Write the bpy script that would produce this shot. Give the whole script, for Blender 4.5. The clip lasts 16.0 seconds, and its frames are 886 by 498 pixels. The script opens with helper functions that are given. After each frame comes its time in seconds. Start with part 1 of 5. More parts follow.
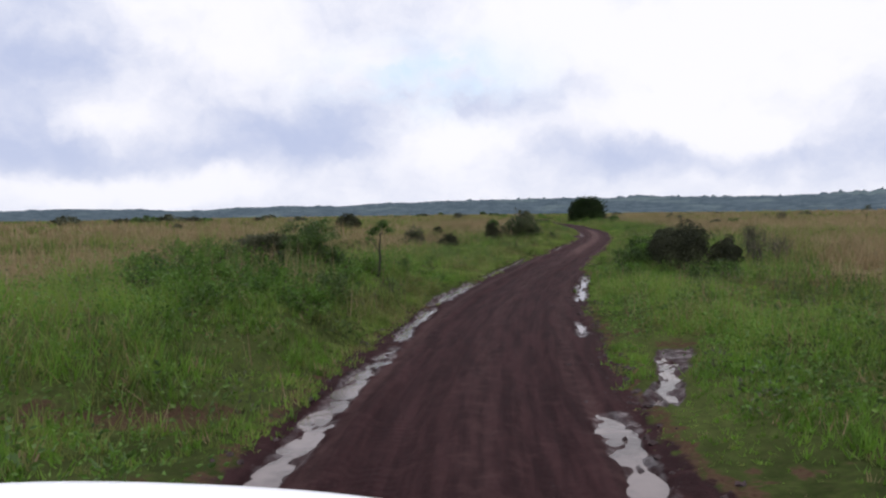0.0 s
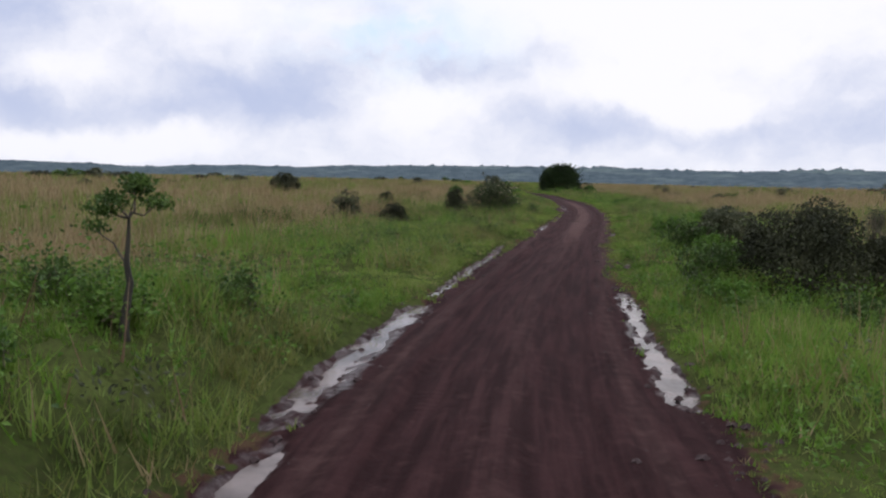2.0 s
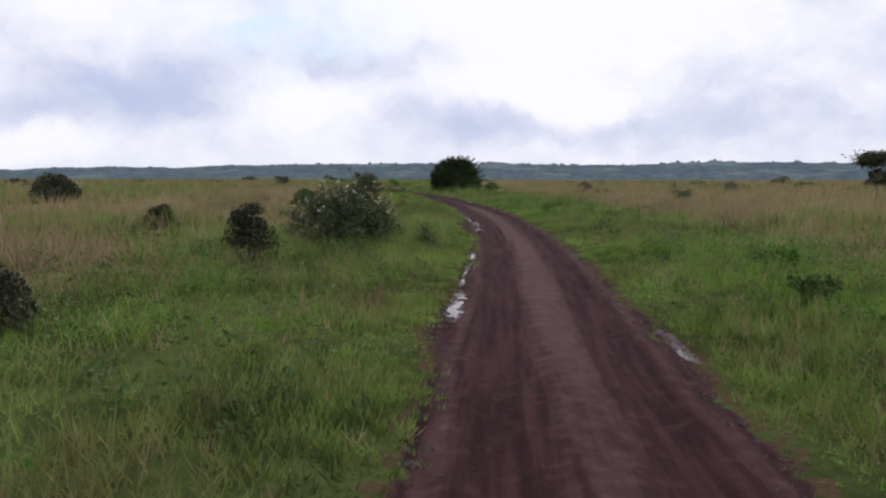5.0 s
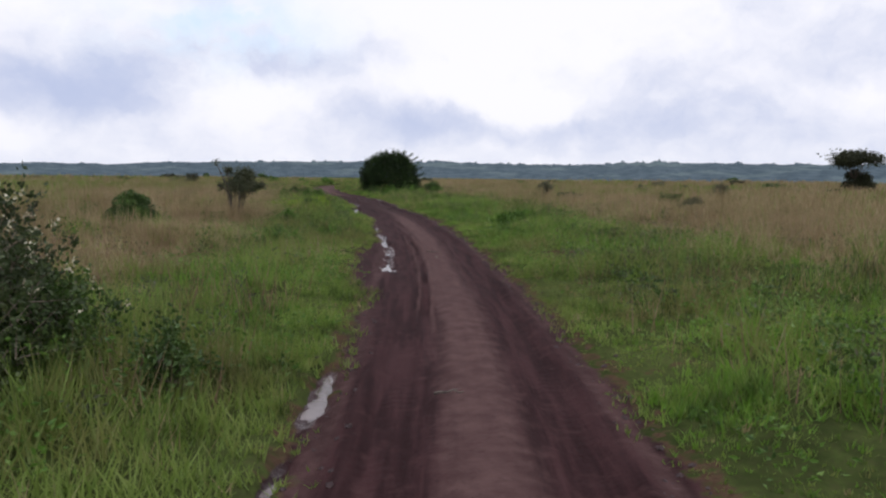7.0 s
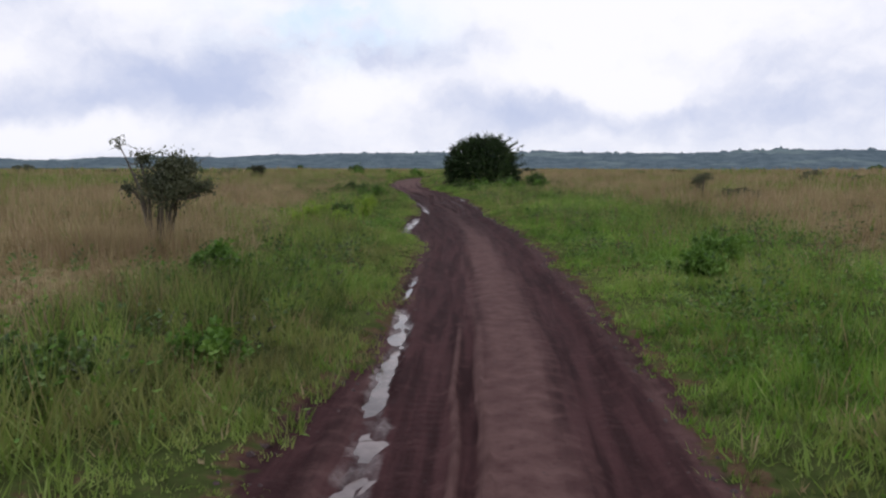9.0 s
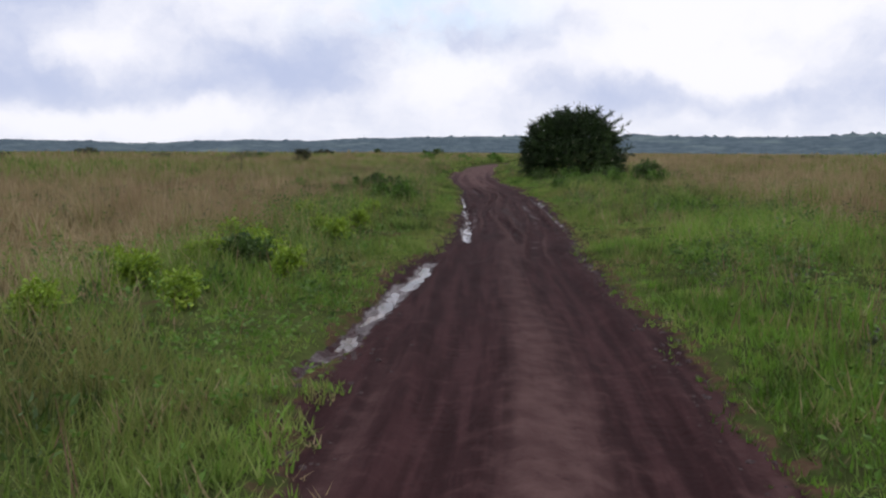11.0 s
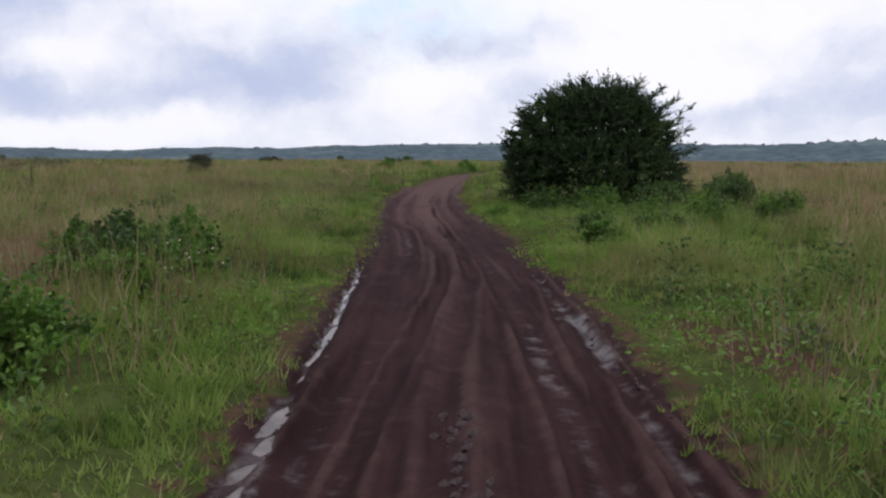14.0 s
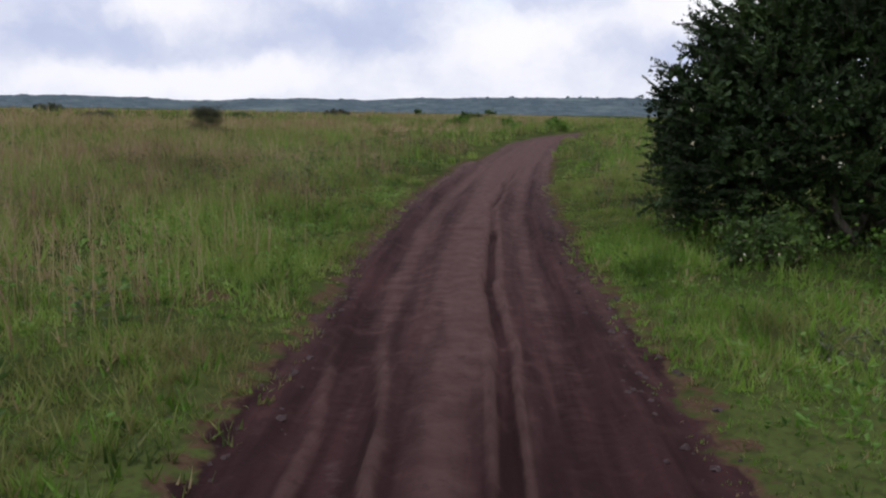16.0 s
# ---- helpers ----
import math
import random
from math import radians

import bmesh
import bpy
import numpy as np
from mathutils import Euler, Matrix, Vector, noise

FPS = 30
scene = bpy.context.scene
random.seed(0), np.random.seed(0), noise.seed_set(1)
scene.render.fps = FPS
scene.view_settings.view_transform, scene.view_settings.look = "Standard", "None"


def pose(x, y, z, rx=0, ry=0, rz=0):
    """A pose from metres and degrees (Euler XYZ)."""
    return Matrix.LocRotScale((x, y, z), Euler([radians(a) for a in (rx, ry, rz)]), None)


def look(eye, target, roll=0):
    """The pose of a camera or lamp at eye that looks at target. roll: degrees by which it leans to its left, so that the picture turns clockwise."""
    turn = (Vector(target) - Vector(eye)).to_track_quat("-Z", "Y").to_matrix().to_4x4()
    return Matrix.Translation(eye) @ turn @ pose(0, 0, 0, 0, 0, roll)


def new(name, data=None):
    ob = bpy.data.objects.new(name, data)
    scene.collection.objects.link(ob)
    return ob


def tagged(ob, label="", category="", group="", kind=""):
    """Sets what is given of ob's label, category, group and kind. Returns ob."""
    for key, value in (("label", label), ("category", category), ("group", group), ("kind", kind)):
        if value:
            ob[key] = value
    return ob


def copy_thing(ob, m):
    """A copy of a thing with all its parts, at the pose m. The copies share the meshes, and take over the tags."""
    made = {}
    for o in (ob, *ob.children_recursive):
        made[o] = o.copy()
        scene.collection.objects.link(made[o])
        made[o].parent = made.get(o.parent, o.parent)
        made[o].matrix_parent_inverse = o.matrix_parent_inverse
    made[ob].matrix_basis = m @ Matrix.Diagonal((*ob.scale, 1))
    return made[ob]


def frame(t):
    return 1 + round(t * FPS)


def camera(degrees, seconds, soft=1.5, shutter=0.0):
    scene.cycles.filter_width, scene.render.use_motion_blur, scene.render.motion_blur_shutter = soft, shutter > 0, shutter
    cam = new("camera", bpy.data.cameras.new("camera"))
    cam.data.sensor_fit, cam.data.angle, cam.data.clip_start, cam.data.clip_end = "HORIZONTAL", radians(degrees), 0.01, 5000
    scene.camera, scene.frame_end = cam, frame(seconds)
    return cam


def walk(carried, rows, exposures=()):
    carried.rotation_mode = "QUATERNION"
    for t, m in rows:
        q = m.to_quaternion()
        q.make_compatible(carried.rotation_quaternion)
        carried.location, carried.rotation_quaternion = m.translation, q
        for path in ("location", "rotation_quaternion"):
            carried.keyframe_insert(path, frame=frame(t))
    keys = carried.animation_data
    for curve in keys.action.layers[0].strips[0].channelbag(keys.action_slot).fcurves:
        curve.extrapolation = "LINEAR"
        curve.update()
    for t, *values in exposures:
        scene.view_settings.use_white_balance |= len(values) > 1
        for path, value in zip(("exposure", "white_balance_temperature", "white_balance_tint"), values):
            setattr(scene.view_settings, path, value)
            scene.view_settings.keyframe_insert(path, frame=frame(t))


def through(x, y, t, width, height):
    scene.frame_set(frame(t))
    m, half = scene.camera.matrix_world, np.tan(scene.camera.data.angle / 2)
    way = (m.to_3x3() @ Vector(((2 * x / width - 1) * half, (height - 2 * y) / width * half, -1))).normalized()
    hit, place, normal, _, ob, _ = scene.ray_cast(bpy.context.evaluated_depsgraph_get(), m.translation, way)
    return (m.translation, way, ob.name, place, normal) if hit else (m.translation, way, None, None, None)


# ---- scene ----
cam = camera(61.0, 16.0, soft=2.3)
PATH = [
    (0, -0.001, -0.238, 2.278, 86.99, 0.73, -4.90),
    (0.5, 0.302, 2.536, 2.262, 86.41, 1.67, -3.43),
    (1, 0.705, 5.540, 2.179, 86.31, -0.68, -4.27),
    (1.5, 1.181, 8.487, 2.102, 84.78, -0.75, -5.94),
    (2, 1.707, 11.289, 2.080, 84.37, -1.25, -7.73),
    (2.5, 2.479, 14.159, 2.047, 84.45, -0.82, -9.39),
    (3, 3.298, 17.328, 2.015, 84.68, -0.01, -10.96),
    (3.2, 3.611, 18.623, 2.005, 84.92, 0.74, -11.93),
    (4.25, 5.224, 25.622, 1.995, 84.44, 0.31, -14.64),
    (5.3, 7.288, 32.277, 2.055, 83.96, 0.46, -17.35),
    (5.5, 7.790, 33.428, 2.052, 83.71, 1.05, -18.43),
    (6, 8.968, 36.186, 2.011, 84.88, -0.15, -19.43),
    (6.5, 10.196, 38.963, 1.987, 83.35, 0.72, -19.83),
    (7, 11.409, 42.166, 1.946, 84.24, -0.61, -20.12),
    (7.5, 12.639, 45.510, 1.892, 82.40, -0.56, -17.38),
    (8, 13.877, 48.869, 1.856, 81.91, 0.39, -13.93),
    (8.5, 15.064, 52.207, 1.850, 83.59, 0.07, -13.49),
    (9.75, 17.725, 61.174, 1.948, 83.15, -0.09, -9.75),
    (10.8, 19.547, 68.127, 1.888, 82.79, -0.39, -6.60),
    (11, 19.844, 69.282, 1.841, 82.25, -0.21, -5.63),
    (11.5, 20.532, 72.123, 1.812, 83.10, -0.07, -5.52),
    (12, 21.144, 74.904, 1.816, 82.46, 1.66, -5.02),
    (12.5, 21.699, 77.744, 1.791, 82.56, 1.12, -4.68),
    (13, 22.195, 80.549, 1.765, 83.42, -0.10, -5.26),
    (13.5, 22.632, 83.370, 1.710, 83.10, -0.39, -6.68),
    (14, 23.098, 86.444, 1.644, 82.84, -0.23, -7.45),
    (14.5, 23.527, 89.543, 1.650, 79.06, 1.10, -7.64),
    (15, 23.864, 92.528, 1.672, 79.60, -1.39, -3.91),
    (15.5, 24.423, 95.651, 1.746, 80.27, 0.00, -2.57),
    (16, 24.841, 98.554, 1.784, 79.31, -0.92, -1.01),
]
walk(cam, [(t, pose(*p)) for t, *p in PATH])

# ---------------------------------------------------------------- world and sun
SUN_EL, SUN_AZ = 58.0, 35.0
# larger cloud masses: azimuth, elevation, lighter (+) or greyer (-), width, height
CLOUDS = [(-23.4, 9.8, -0.16, 0.11, 0.090), (-7.9, 5.2, -0.20, 0.16, 0.040), (11.0, 7.5, -0.17, 0.13, 0.035), (30.3, 3.5, -0.15, 0.22, 0.030), (-4.7, 12.4, -0.08, 0.10, 0.050),
          (-22.8, 4.0, -0.14, 0.12, 0.035), (-19.0, 6.5, 0.14, 0.06, 0.040), (-13.8, 5.8, 0.10, 0.06, 0.030), (-2.2, 11.4, 0.14, 0.10, 0.040), (4.7, 5.4, 0.22, 0.10, 0.045),
          (26.3, 4.9, 0.26, 0.06, 0.026), (25.7, 11.5, 0.16, 0.28, 0.120), (-15.4, 1.9, 0.20, 0.16, 0.022), (-22.5, 1.3, 0.16, 0.10, 0.020), (17.3, 6.5, 0.10, 0.10, 0.030),
          (-13.0, 13.4, 0.10, 0.15, 0.050), (20.2, 3.4, -0.12, 0.12, 0.022), (12.4, 4.5, -0.08, 0.10, 0.020), (32.9, 6.6, -0.07, 0.12, 0.030)]
BLUE_GAP = (4.2, 9.9, 0.11, 0.040)
world = bpy.data.worlds.new("cloudy_sky")
scene.world = world
world.use_nodes = True


def build_sky(nt):
    n, l = nt.nodes, nt.links
    n.clear()

    def mth(op, a, b=None, c=None, clamp=False):
        k = n.new("ShaderNodeMath")
        k.operation, k.use_clamp = op, clamp
        for i, v in enumerate((a, b, c)):
            if v is None:
                continue
            if isinstance(v, (int, float)):
                k.inputs[i].default_value = v
            else:
                l.new(v, k.inputs[i])
        return k.outputs[0]

    def mix(f, a, b):
        k = n.new("ShaderNodeMix")
        k.data_type = "RGBA"
        for i, v in ((0, f), (6, a), (7, b)):
            if isinstance(v, (int, float, tuple)):
                k.inputs[i].default_value = v
            else:
                l.new(v, k.inputs[i])
        return k.outputs[2]

    def ramp(v, lo, hi):
        k = n.new("ShaderNodeMapRange")
        k.interpolation_type = "SMOOTHSTEP"
        l.new(v, k.inputs[0])
        k.inputs[1].default_value, k.inputs[2].default_value = lo, hi
        return k.outputs[0]

    co = n.new("ShaderNodeTexCoord").outputs["Generated"]
    sep = n.new("ShaderNodeSeparateXYZ")
    l.new(co, sep.inputs[0])
    x, y, z = sep.outputs
    # the masses billow: their outlines are pushed about by finer swirls
    swirl = n.new("ShaderNodeTexNoise")
    swirl.inputs["Scale"].default_value, swirl.inputs["Detail"].default_value, swirl.inputs["Roughness"].default_value = 11.0, 5.0, 0.6
    l.new(co, swirl.inputs["Vector"])
    push = n.new("ShaderNodeVectorMath")
    push.operation = "MULTIPLY_ADD"
    l.new(swirl.outputs["Color"], push.inputs[0])
    push.inputs[1].default_value, push.inputs[2].default_value = (0.085, 0.085, 0.06), (-0.0425, -0.0425, -0.03)
    bent = n.new("ShaderNodeVectorMath")
    bent.operation = "ADD"
    l.new(co, bent.inputs[0])
    l.new(push.outputs[0], bent.inputs[1])
    wavy = bent.outputs[0]

    def noise_tex(scale, detail, off, rough=0.5, flat=2.0):
        """Rounded cloud masses, flat times wider than high."""
        m = n.new("ShaderNodeMapping")
        l.new(wavy, m.inputs[0])
        m.inputs["Location"].default_value = off
        m.inputs["Scale"].default_value = (1.0, 1.0, flat)
        k = n.new("ShaderNodeTexNoise")
        l.new(m.outputs[0], k.inputs["Vector"])
        k.inputs["Scale"].default_value, k.inputs["Detail"].default_value = scale, detail
        k.inputs["Roughness"].default_value = rough
        return k.outputs[0]

    def mass(az, el, wide, tall):
        """1 in the middle of a cloud mass, falling off to its sides."""
        az, el = radians(az), radians(el)
        side = (math.cos(az), -math.sin(az), 0.0)
        up = (-math.sin(el) * math.sin(az), -math.sin(el) * math.cos(az), math.cos(el))
        s = 0.0
        for axis, w in ((side, wide), (up, tall)):
            k = n.new("ShaderNodeVectorMath")
            k.operation = "DOT_PRODUCT"
            l.new(wavy, k.inputs[0])
            k.inputs[1].default_value = axis
            s = mth("ADD", s, mth("POWER", mth("ABSOLUTE", mth("DIVIDE", k.outputs["Value"], w)), 2.0))
        return mth("EXPONENT", mth("MULTIPLY", s, -1.0))

    big = noise_tex(3.6, 2.0, (3.1, 1.7, 0.0), 0.45, 2.0)
    mid = noise_tex(8.0, 4.0, (7.3, 2.2, 4.0), 0.50, 1.7)
    puff = noise_tex(19.0, 5.0, (1.3, 9.2, 2.0), 0.55, 1.3)
    body = mth("ADD", mth("MULTIPLY", big, 0.30), mth("ADD", mth("MULTIPLY", mid, 0.38), mth("MULTIPLY", puff, 0.32)))
    for az, el, lift, wide, tall in CLOUDS:
        body = mth("ADD", body, mth("MULTIPLY", mass(az, el, wide, tall), 1.35 * lift))
    white = ramp(body, 0.20, 0.68)
    grey = (0.53, 0.595, 0.815, 1.0)
    bright = (0.985, 0.98, 1.05, 1.0)
    cloud = mix(white, grey, bright)
    # low down the layers thin into a pale band
    low = ramp(z, 0.10, 0.0)
    cloud = mix(mth("MULTIPLY", low, 0.32), cloud, (0.86, 0.88, 0.97, 1.0))
    # an overcast sky is brightest overhead
    lift = mth("ADD", 1.0, mth("MULTIPLY", ramp(z, 0.32, 0.85), 1.0))
    gap = mth("MULTIPLY", mass(*BLUE_GAP), ramp(mid, 0.30, 0.50))
    sky = n.new("ShaderNodeTexSky")
    sky.sky_type, sky.sun_disc = "NISHITA", False
    sky.sun_elevation, sky.sun_rotation = radians(SUN_EL), radians(SUN_AZ)
    b_sky, b_cloud = n.new("ShaderNodeBackground"), n.new("ShaderNodeBackground")
    b_sky.inputs[1].default_value = 0.15
    l.new(sky.outputs[0], b_sky.inputs[0])
    l.new(cloud, b_cloud.inputs[0])
    l.new(lift, b_cloud.inputs[1])
    ms, out = n.new("ShaderNodeMixShader"), n.new("ShaderNodeOutputWorld")
    l.new(mth("SUBTRACT", 1.0, mth("MULTIPLY", gap, 0.8)), ms.inputs[0])
    l.new(b_sky.outputs[0], ms.inputs[1])
    l.new(b_cloud.outputs[0], ms.inputs[2])
    l.new(ms.outputs[0], out.inputs[0])


build_sky(world.node_tree)
sun = new("sun", bpy.data.lights.new("sun", "SUN"))
sun.data.energy, sun.data.angle, sun.data.color = 0.7, radians(20), (1.0, 0.96, 0.9)
sun.matrix_world = look((0, 0, 50), (-math.sin(radians(SUN_AZ)) * math.cos(radians(SUN_EL)), -math.cos(radians(SUN_AZ)) * math.cos(radians(SUN_EL)), 50 - math.sin(radians(SUN_EL))))

# ---------------------------------------------------------------- materials


class Mat:
    """A node material under construction."""

    def __init__(self, name):
        self.m = bpy.data.materials.new(name)
        self.m.use_nodes = True
        self.nt = self.m.node_tree
        self.n, self.l = self.nt.nodes, self.nt.links
        self.p = self.n["Principled BSDF"]
        self.co = None

    def put(self, socket, v):
        if isinstance(v, (int, float, tuple)):
            socket.default_value = v
        else:
            self.l.new(v, socket)

    def coords(self):
        if self.co is None:
            self.co = self.n.new("ShaderNodeTexCoord").outputs["Object"]
        return self.co

    def noise(self, scale, detail=4.0, rough=0.55, stretch=None, distortion=0.0):
        k = self.n.new("ShaderNodeTexNoise")
        v = self.coords()
        if stretch:
            mp = self.n.new("ShaderNodeMapping")
            self.l.new(v, mp.inputs[0])
            mp.inputs["Scale"].default_value = stretch
            v = mp.outputs[0]
        self.l.new(v, k.inputs["Vector"])
        k.inputs["Scale"].default_value, k.inputs["Detail"].default_value = scale, detail
        k.inputs["Roughness"].default_value, k.inputs["Distortion"].default_value = rough, distortion
        return k.outputs[0]

    def math(self, op, a, b=0.0, clamp=False):
        k = self.n.new("ShaderNodeMath")
        k.operation, k.use_clamp = op, clamp
        self.put(k.inputs[0], a)
        self.put(k.inputs[1], b)
        return k.outputs[0]

    def ramp(self, v, lo, hi, a=0.0, b=1.0):
        k = self.n.new("ShaderNodeMapRange")
        k.interpolation_type = "SMOOTHSTEP"
        self.put(k.inputs[0], v)
        for i, q in enumerate((lo, hi, a, b)):
            k.inputs[i + 1].default_value = q
        return k.outputs[0]

    def mix(self, f, a, b):
        k = self.n.new("ShaderNodeMix")
        k.data_type = "RGBA"
        self.put(k.inputs[0], f)
        self.put(k.inputs[6], a)
        self.put(k.inputs[7], b)
        return k.outputs[2]

    def attr(self, name):
        k = self.n.new("ShaderNodeAttribute")
        k.attribute_name = name
        return k.outputs["Fac"]

    def island(self):
        return self.n.new("ShaderNodeNewGeometry").outputs["Random Per Island"]

    def bump(self, h, strength, dist):
        k = self.n.new("ShaderNodeBump")
        k.inputs["Strength"].default_value, k.inputs["Distance"].default_value = strength, dist
        self.l.new(h, k.inputs["Height"])
        self.l.new(k.outputs[0], self.p.inputs["Normal"])


def rgb(r, g, b):
    return (r, g, b, 1.0)


def leaf_material(name, dark, mid, light, rough=0.5, through=0.25, brown=None):
    """Leaves or blades: colour varies from piece to piece and from clump to clump, and some light comes through."""
    k = Mat(name)
    r = k.island()
    clump = k.math("ADD", k.math("MULTIPLY", k.noise(2.2, 5.0, 0.62), 0.62), k.math("MULTIPLY", k.noise(0.22, 2.0), 0.38))
    f = k.math("ADD", k.math("MULTIPLY", r, 0.24), k.math("MULTIPLY", k.ramp(clump, 0.38, 0.62), 0.76))
    col = k.mix(k.ramp(f, 0.5, 1.0), k.mix(k.ramp(f, 0.0, 0.5), dark, mid), light)
    if brown:
        drift = k.math("ADD", k.math("MULTIPLY", k.noise(0.42, 5.0, 0.6), 0.85), k.math("MULTIPLY", r, 0.15))
        col = k.mix(k.ramp(drift, 0.45, 0.64, 0.0, 0.70), col, brown)
    k.put(k.p.inputs["Base Color"], col)
    k.p.inputs["Roughness"].default_value = rough
    k.p.inputs["Specular IOR Level"].default_value = 0.25
    tr = k.n.new("ShaderNodeBsdfTranslucent")
    k.put(tr.inputs[0], col)
    ms = k.n.new("ShaderNodeMixShader")
    ms.inputs[0].default_value = through
    k.l.new(k.p.outputs[0], ms.inputs[1])
    k.l.new(tr.outputs[0], ms.inputs[2])
    k.l.new(ms.outputs[0], k.n["Material Output"].inputs[0])
    return k.m


def ground_material():
    k = Mat("ground")
    mud, dry, crown, soil, off, sheen = k.attr("mud"), k.attr("dry"), k.attr("crown"), k.attr("soil"), k.attr("off"), k.attr("sheen")
    fine, mid, broad = k.noise(26.0, 6.0, 0.65), k.noise(4.5, 5.0, 0.6), k.noise(0.35, 4.0)
    # turf between the blades: green and straw
    green = k.mix(k.ramp(mid, 0.3, 0.7), rgb(0.018, 0.026, 0.008), rgb(0.042, 0.058, 0.016))
    green = k.mix(k.ramp(broad, 0.38, 0.66, 0.0, 0.55), green, rgb(0.080, 0.100, 0.030))
    straw = k.mix(k.ramp(mid, 0.3, 0.75), rgb(0.10, 0.080, 0.040), rgb(0.20, 0.158, 0.088))
    turf = k.mix(k.ramp(k.math("ADD", dry, k.math("MULTIPLY", k.math("SUBTRACT", mid, 0.5), 0.6)), 0.25, 0.75), green, straw)
    earth = k.mix(k.ramp(fine, 0.3, 0.7), rgb(0.040, 0.024, 0.016), rgb(0.085, 0.050, 0.034))
    turf = k.mix(k.ramp(k.math("ADD", soil, k.math("MULTIPLY", k.math("SUBTRACT", mid, 0.5), 1.2)), 0.5, 0.62), turf, earth)
    turf = k.mix(k.ramp(fine, 0.42, 0.66, 0.0, 0.6), turf, rgb(0.045, 0.040, 0.020))
    turf = k.mix(k.ramp(k.noise(13.0, 4.0), 0.5, 0.62, 0.0, 0.5), turf, rgb(0.022, 0.030, 0.010))
    # wet red-brown mud, streaked along the track, paler where wheels have pressed it or it dries; the last wheel
    # tracks' wet shine is painted in as paleness too
    along = k.n.new("ShaderNodeCombineXYZ")
    sep = k.n.new("ShaderNodeSeparateXYZ")
    k.l.new(k.coords(), sep.inputs[0])
    k.l.new(off, along.inputs[0])
    k.l.new(k.math("MULTIPLY", sep.outputs[1], 0.07), along.inputs[1])

    def streaks(scale, detail):
        t = k.n.new("ShaderNodeTexNoise")
        k.l.new(along.outputs[0], t.inputs["Vector"])
        t.inputs["Scale"].default_value, t.inputs["Detail"].default_value, t.inputs["Roughness"].default_value = scale, detail, 0.62
        return t.outputs[0]

    wide, thin = streaks(2.2, 4.0), streaks(6.5, 5.0)
    lump = k.noise(5.0, 5.0, 0.58)
    m1 = k.mix(k.ramp(thin, 0.36, 0.66), rgb(0.0165, 0.0070, 0.0074), rgb(0.0375, 0.0168, 0.0172))
    m1 = k.mix(k.ramp(lump, 0.50, 0.72, 0.0, 0.35), m1, rgb(0.062, 0.031, 0.030))
    m2 = k.mix(k.ramp(lump, 0.30, 0.72), rgb(0.050, 0.0266, 0.0250), rgb(0.075, 0.0428, 0.0392))
    f = k.math("ADD", crown, k.math("MULTIPLY", k.math("SUBTRACT", wide, 0.5), 0.7))
    f = k.math("ADD", f, k.math("MULTIPLY", k.math("SUBTRACT", lump, 0.5), 0.35))
    m = k.mix(k.ramp(k.math("ADD", f, k.math("MULTIPLY", k.math("SUBTRACT", thin, 0.5), 0.38)), 0.15, 0.85), m1, m2)
    speck = k.noise(15.0, 5.0, 0.7)
    m = k.mix(k.ramp(speck, 0.54, 0.70, 0.0, 0.45), m, rgb(0.020, 0.0105, 0.0105))
    # wetter mud is darker
    m = k.mix(k.math("MULTIPLY", k.attr("damp"), 0.42), m, rgb(0.013, 0.0062, 0.0066))
    edge = k.ramp(k.math("ADD", mud, k.math("MULTIPLY", k.math("SUBTRACT", mid, 0.5), 0.9)), 0.42, 0.58)
    k.put(k.p.inputs["Base Color"], k.mix(edge, turf, m))
    wet = k.ramp(k.math("ADD", sheen, k.math("MULTIPLY", k.math("SUBTRACT", lump, 0.5), 1.0)), 0.35, 0.80)
    k.put(k.p.inputs["Roughness"], k.math("SUBTRACT", 0.88, k.math("MULTIPLY", k.math("MULTIPLY", edge, wet), 0.60)))
    k.put(k.p.inputs["Specular IOR Level"], k.math("MULTIPLY", edge, k.math("ADD", 0.04, k.math("MULTIPLY", wet, 0.36))))
    # the tyres' tread pressed across the wheel tracks
    bars = k.math("SINE", k.math("ADD", k.math("MULTIPLY", sep.outputs[1], 48.0), k.math("MULTIPLY", k.math("ABSOLUTE", k.math("SUBTRACT", k.math("ABSOLUTE", off), 0.73)), 26.0)))
    bars = k.math("MULTIPLY", k.ramp(bars, -0.2, 0.5), k.math("MULTIPLY", k.attr("tread"), k.ramp(k.noise(0.9, 3.0), 0.45, 0.6)))
    clod = k.noise(9.0, 6.0, 0.68)
    relief = k.math("ADD", k.math("ADD", k.math("MULTIPLY", clod, 0.6), k.math("MULTIPLY", fine, 0.45)), k.math("MULTIPLY", thin, 0.6))
    k.bump(k.math("ADD", relief, k.math("MULTIPLY", bars, 0.22)), 0.55, 0.05)
    return k.m


def water_material():
    k = Mat("puddle_water")
    silt = k.noise(1.4, 4.0)
    k.put(k.p.inputs["Base Color"], k.mix(k.ramp(silt, 0.35, 0.65), rgb(0.045, 0.034, 0.032), rgb(0.14, 0.112, 0.105)))
    k.p.inputs["Roughness"].default_value = 0.09
    k.p.inputs["IOR"].default_value = 1.33
    k.bump(k.noise(9.0, 4.0), 0.14, 0.03)
    return k.m


def bark_material(name, a, b):
    k = Mat(name)
    k.put(k.p.inputs["Base Color"], k.mix(k.ramp(k.noise(30.0, 5.0, 0.6, (1, 1, 0.25)), 0.3, 0.7), a, b))
    k.p.inputs["Roughness"].default_value = 0.9
    k.bump(k.noise(60.0, 4.0, 0.6, (1, 1, 0.2)), 0.6, 0.01)
    return k.m


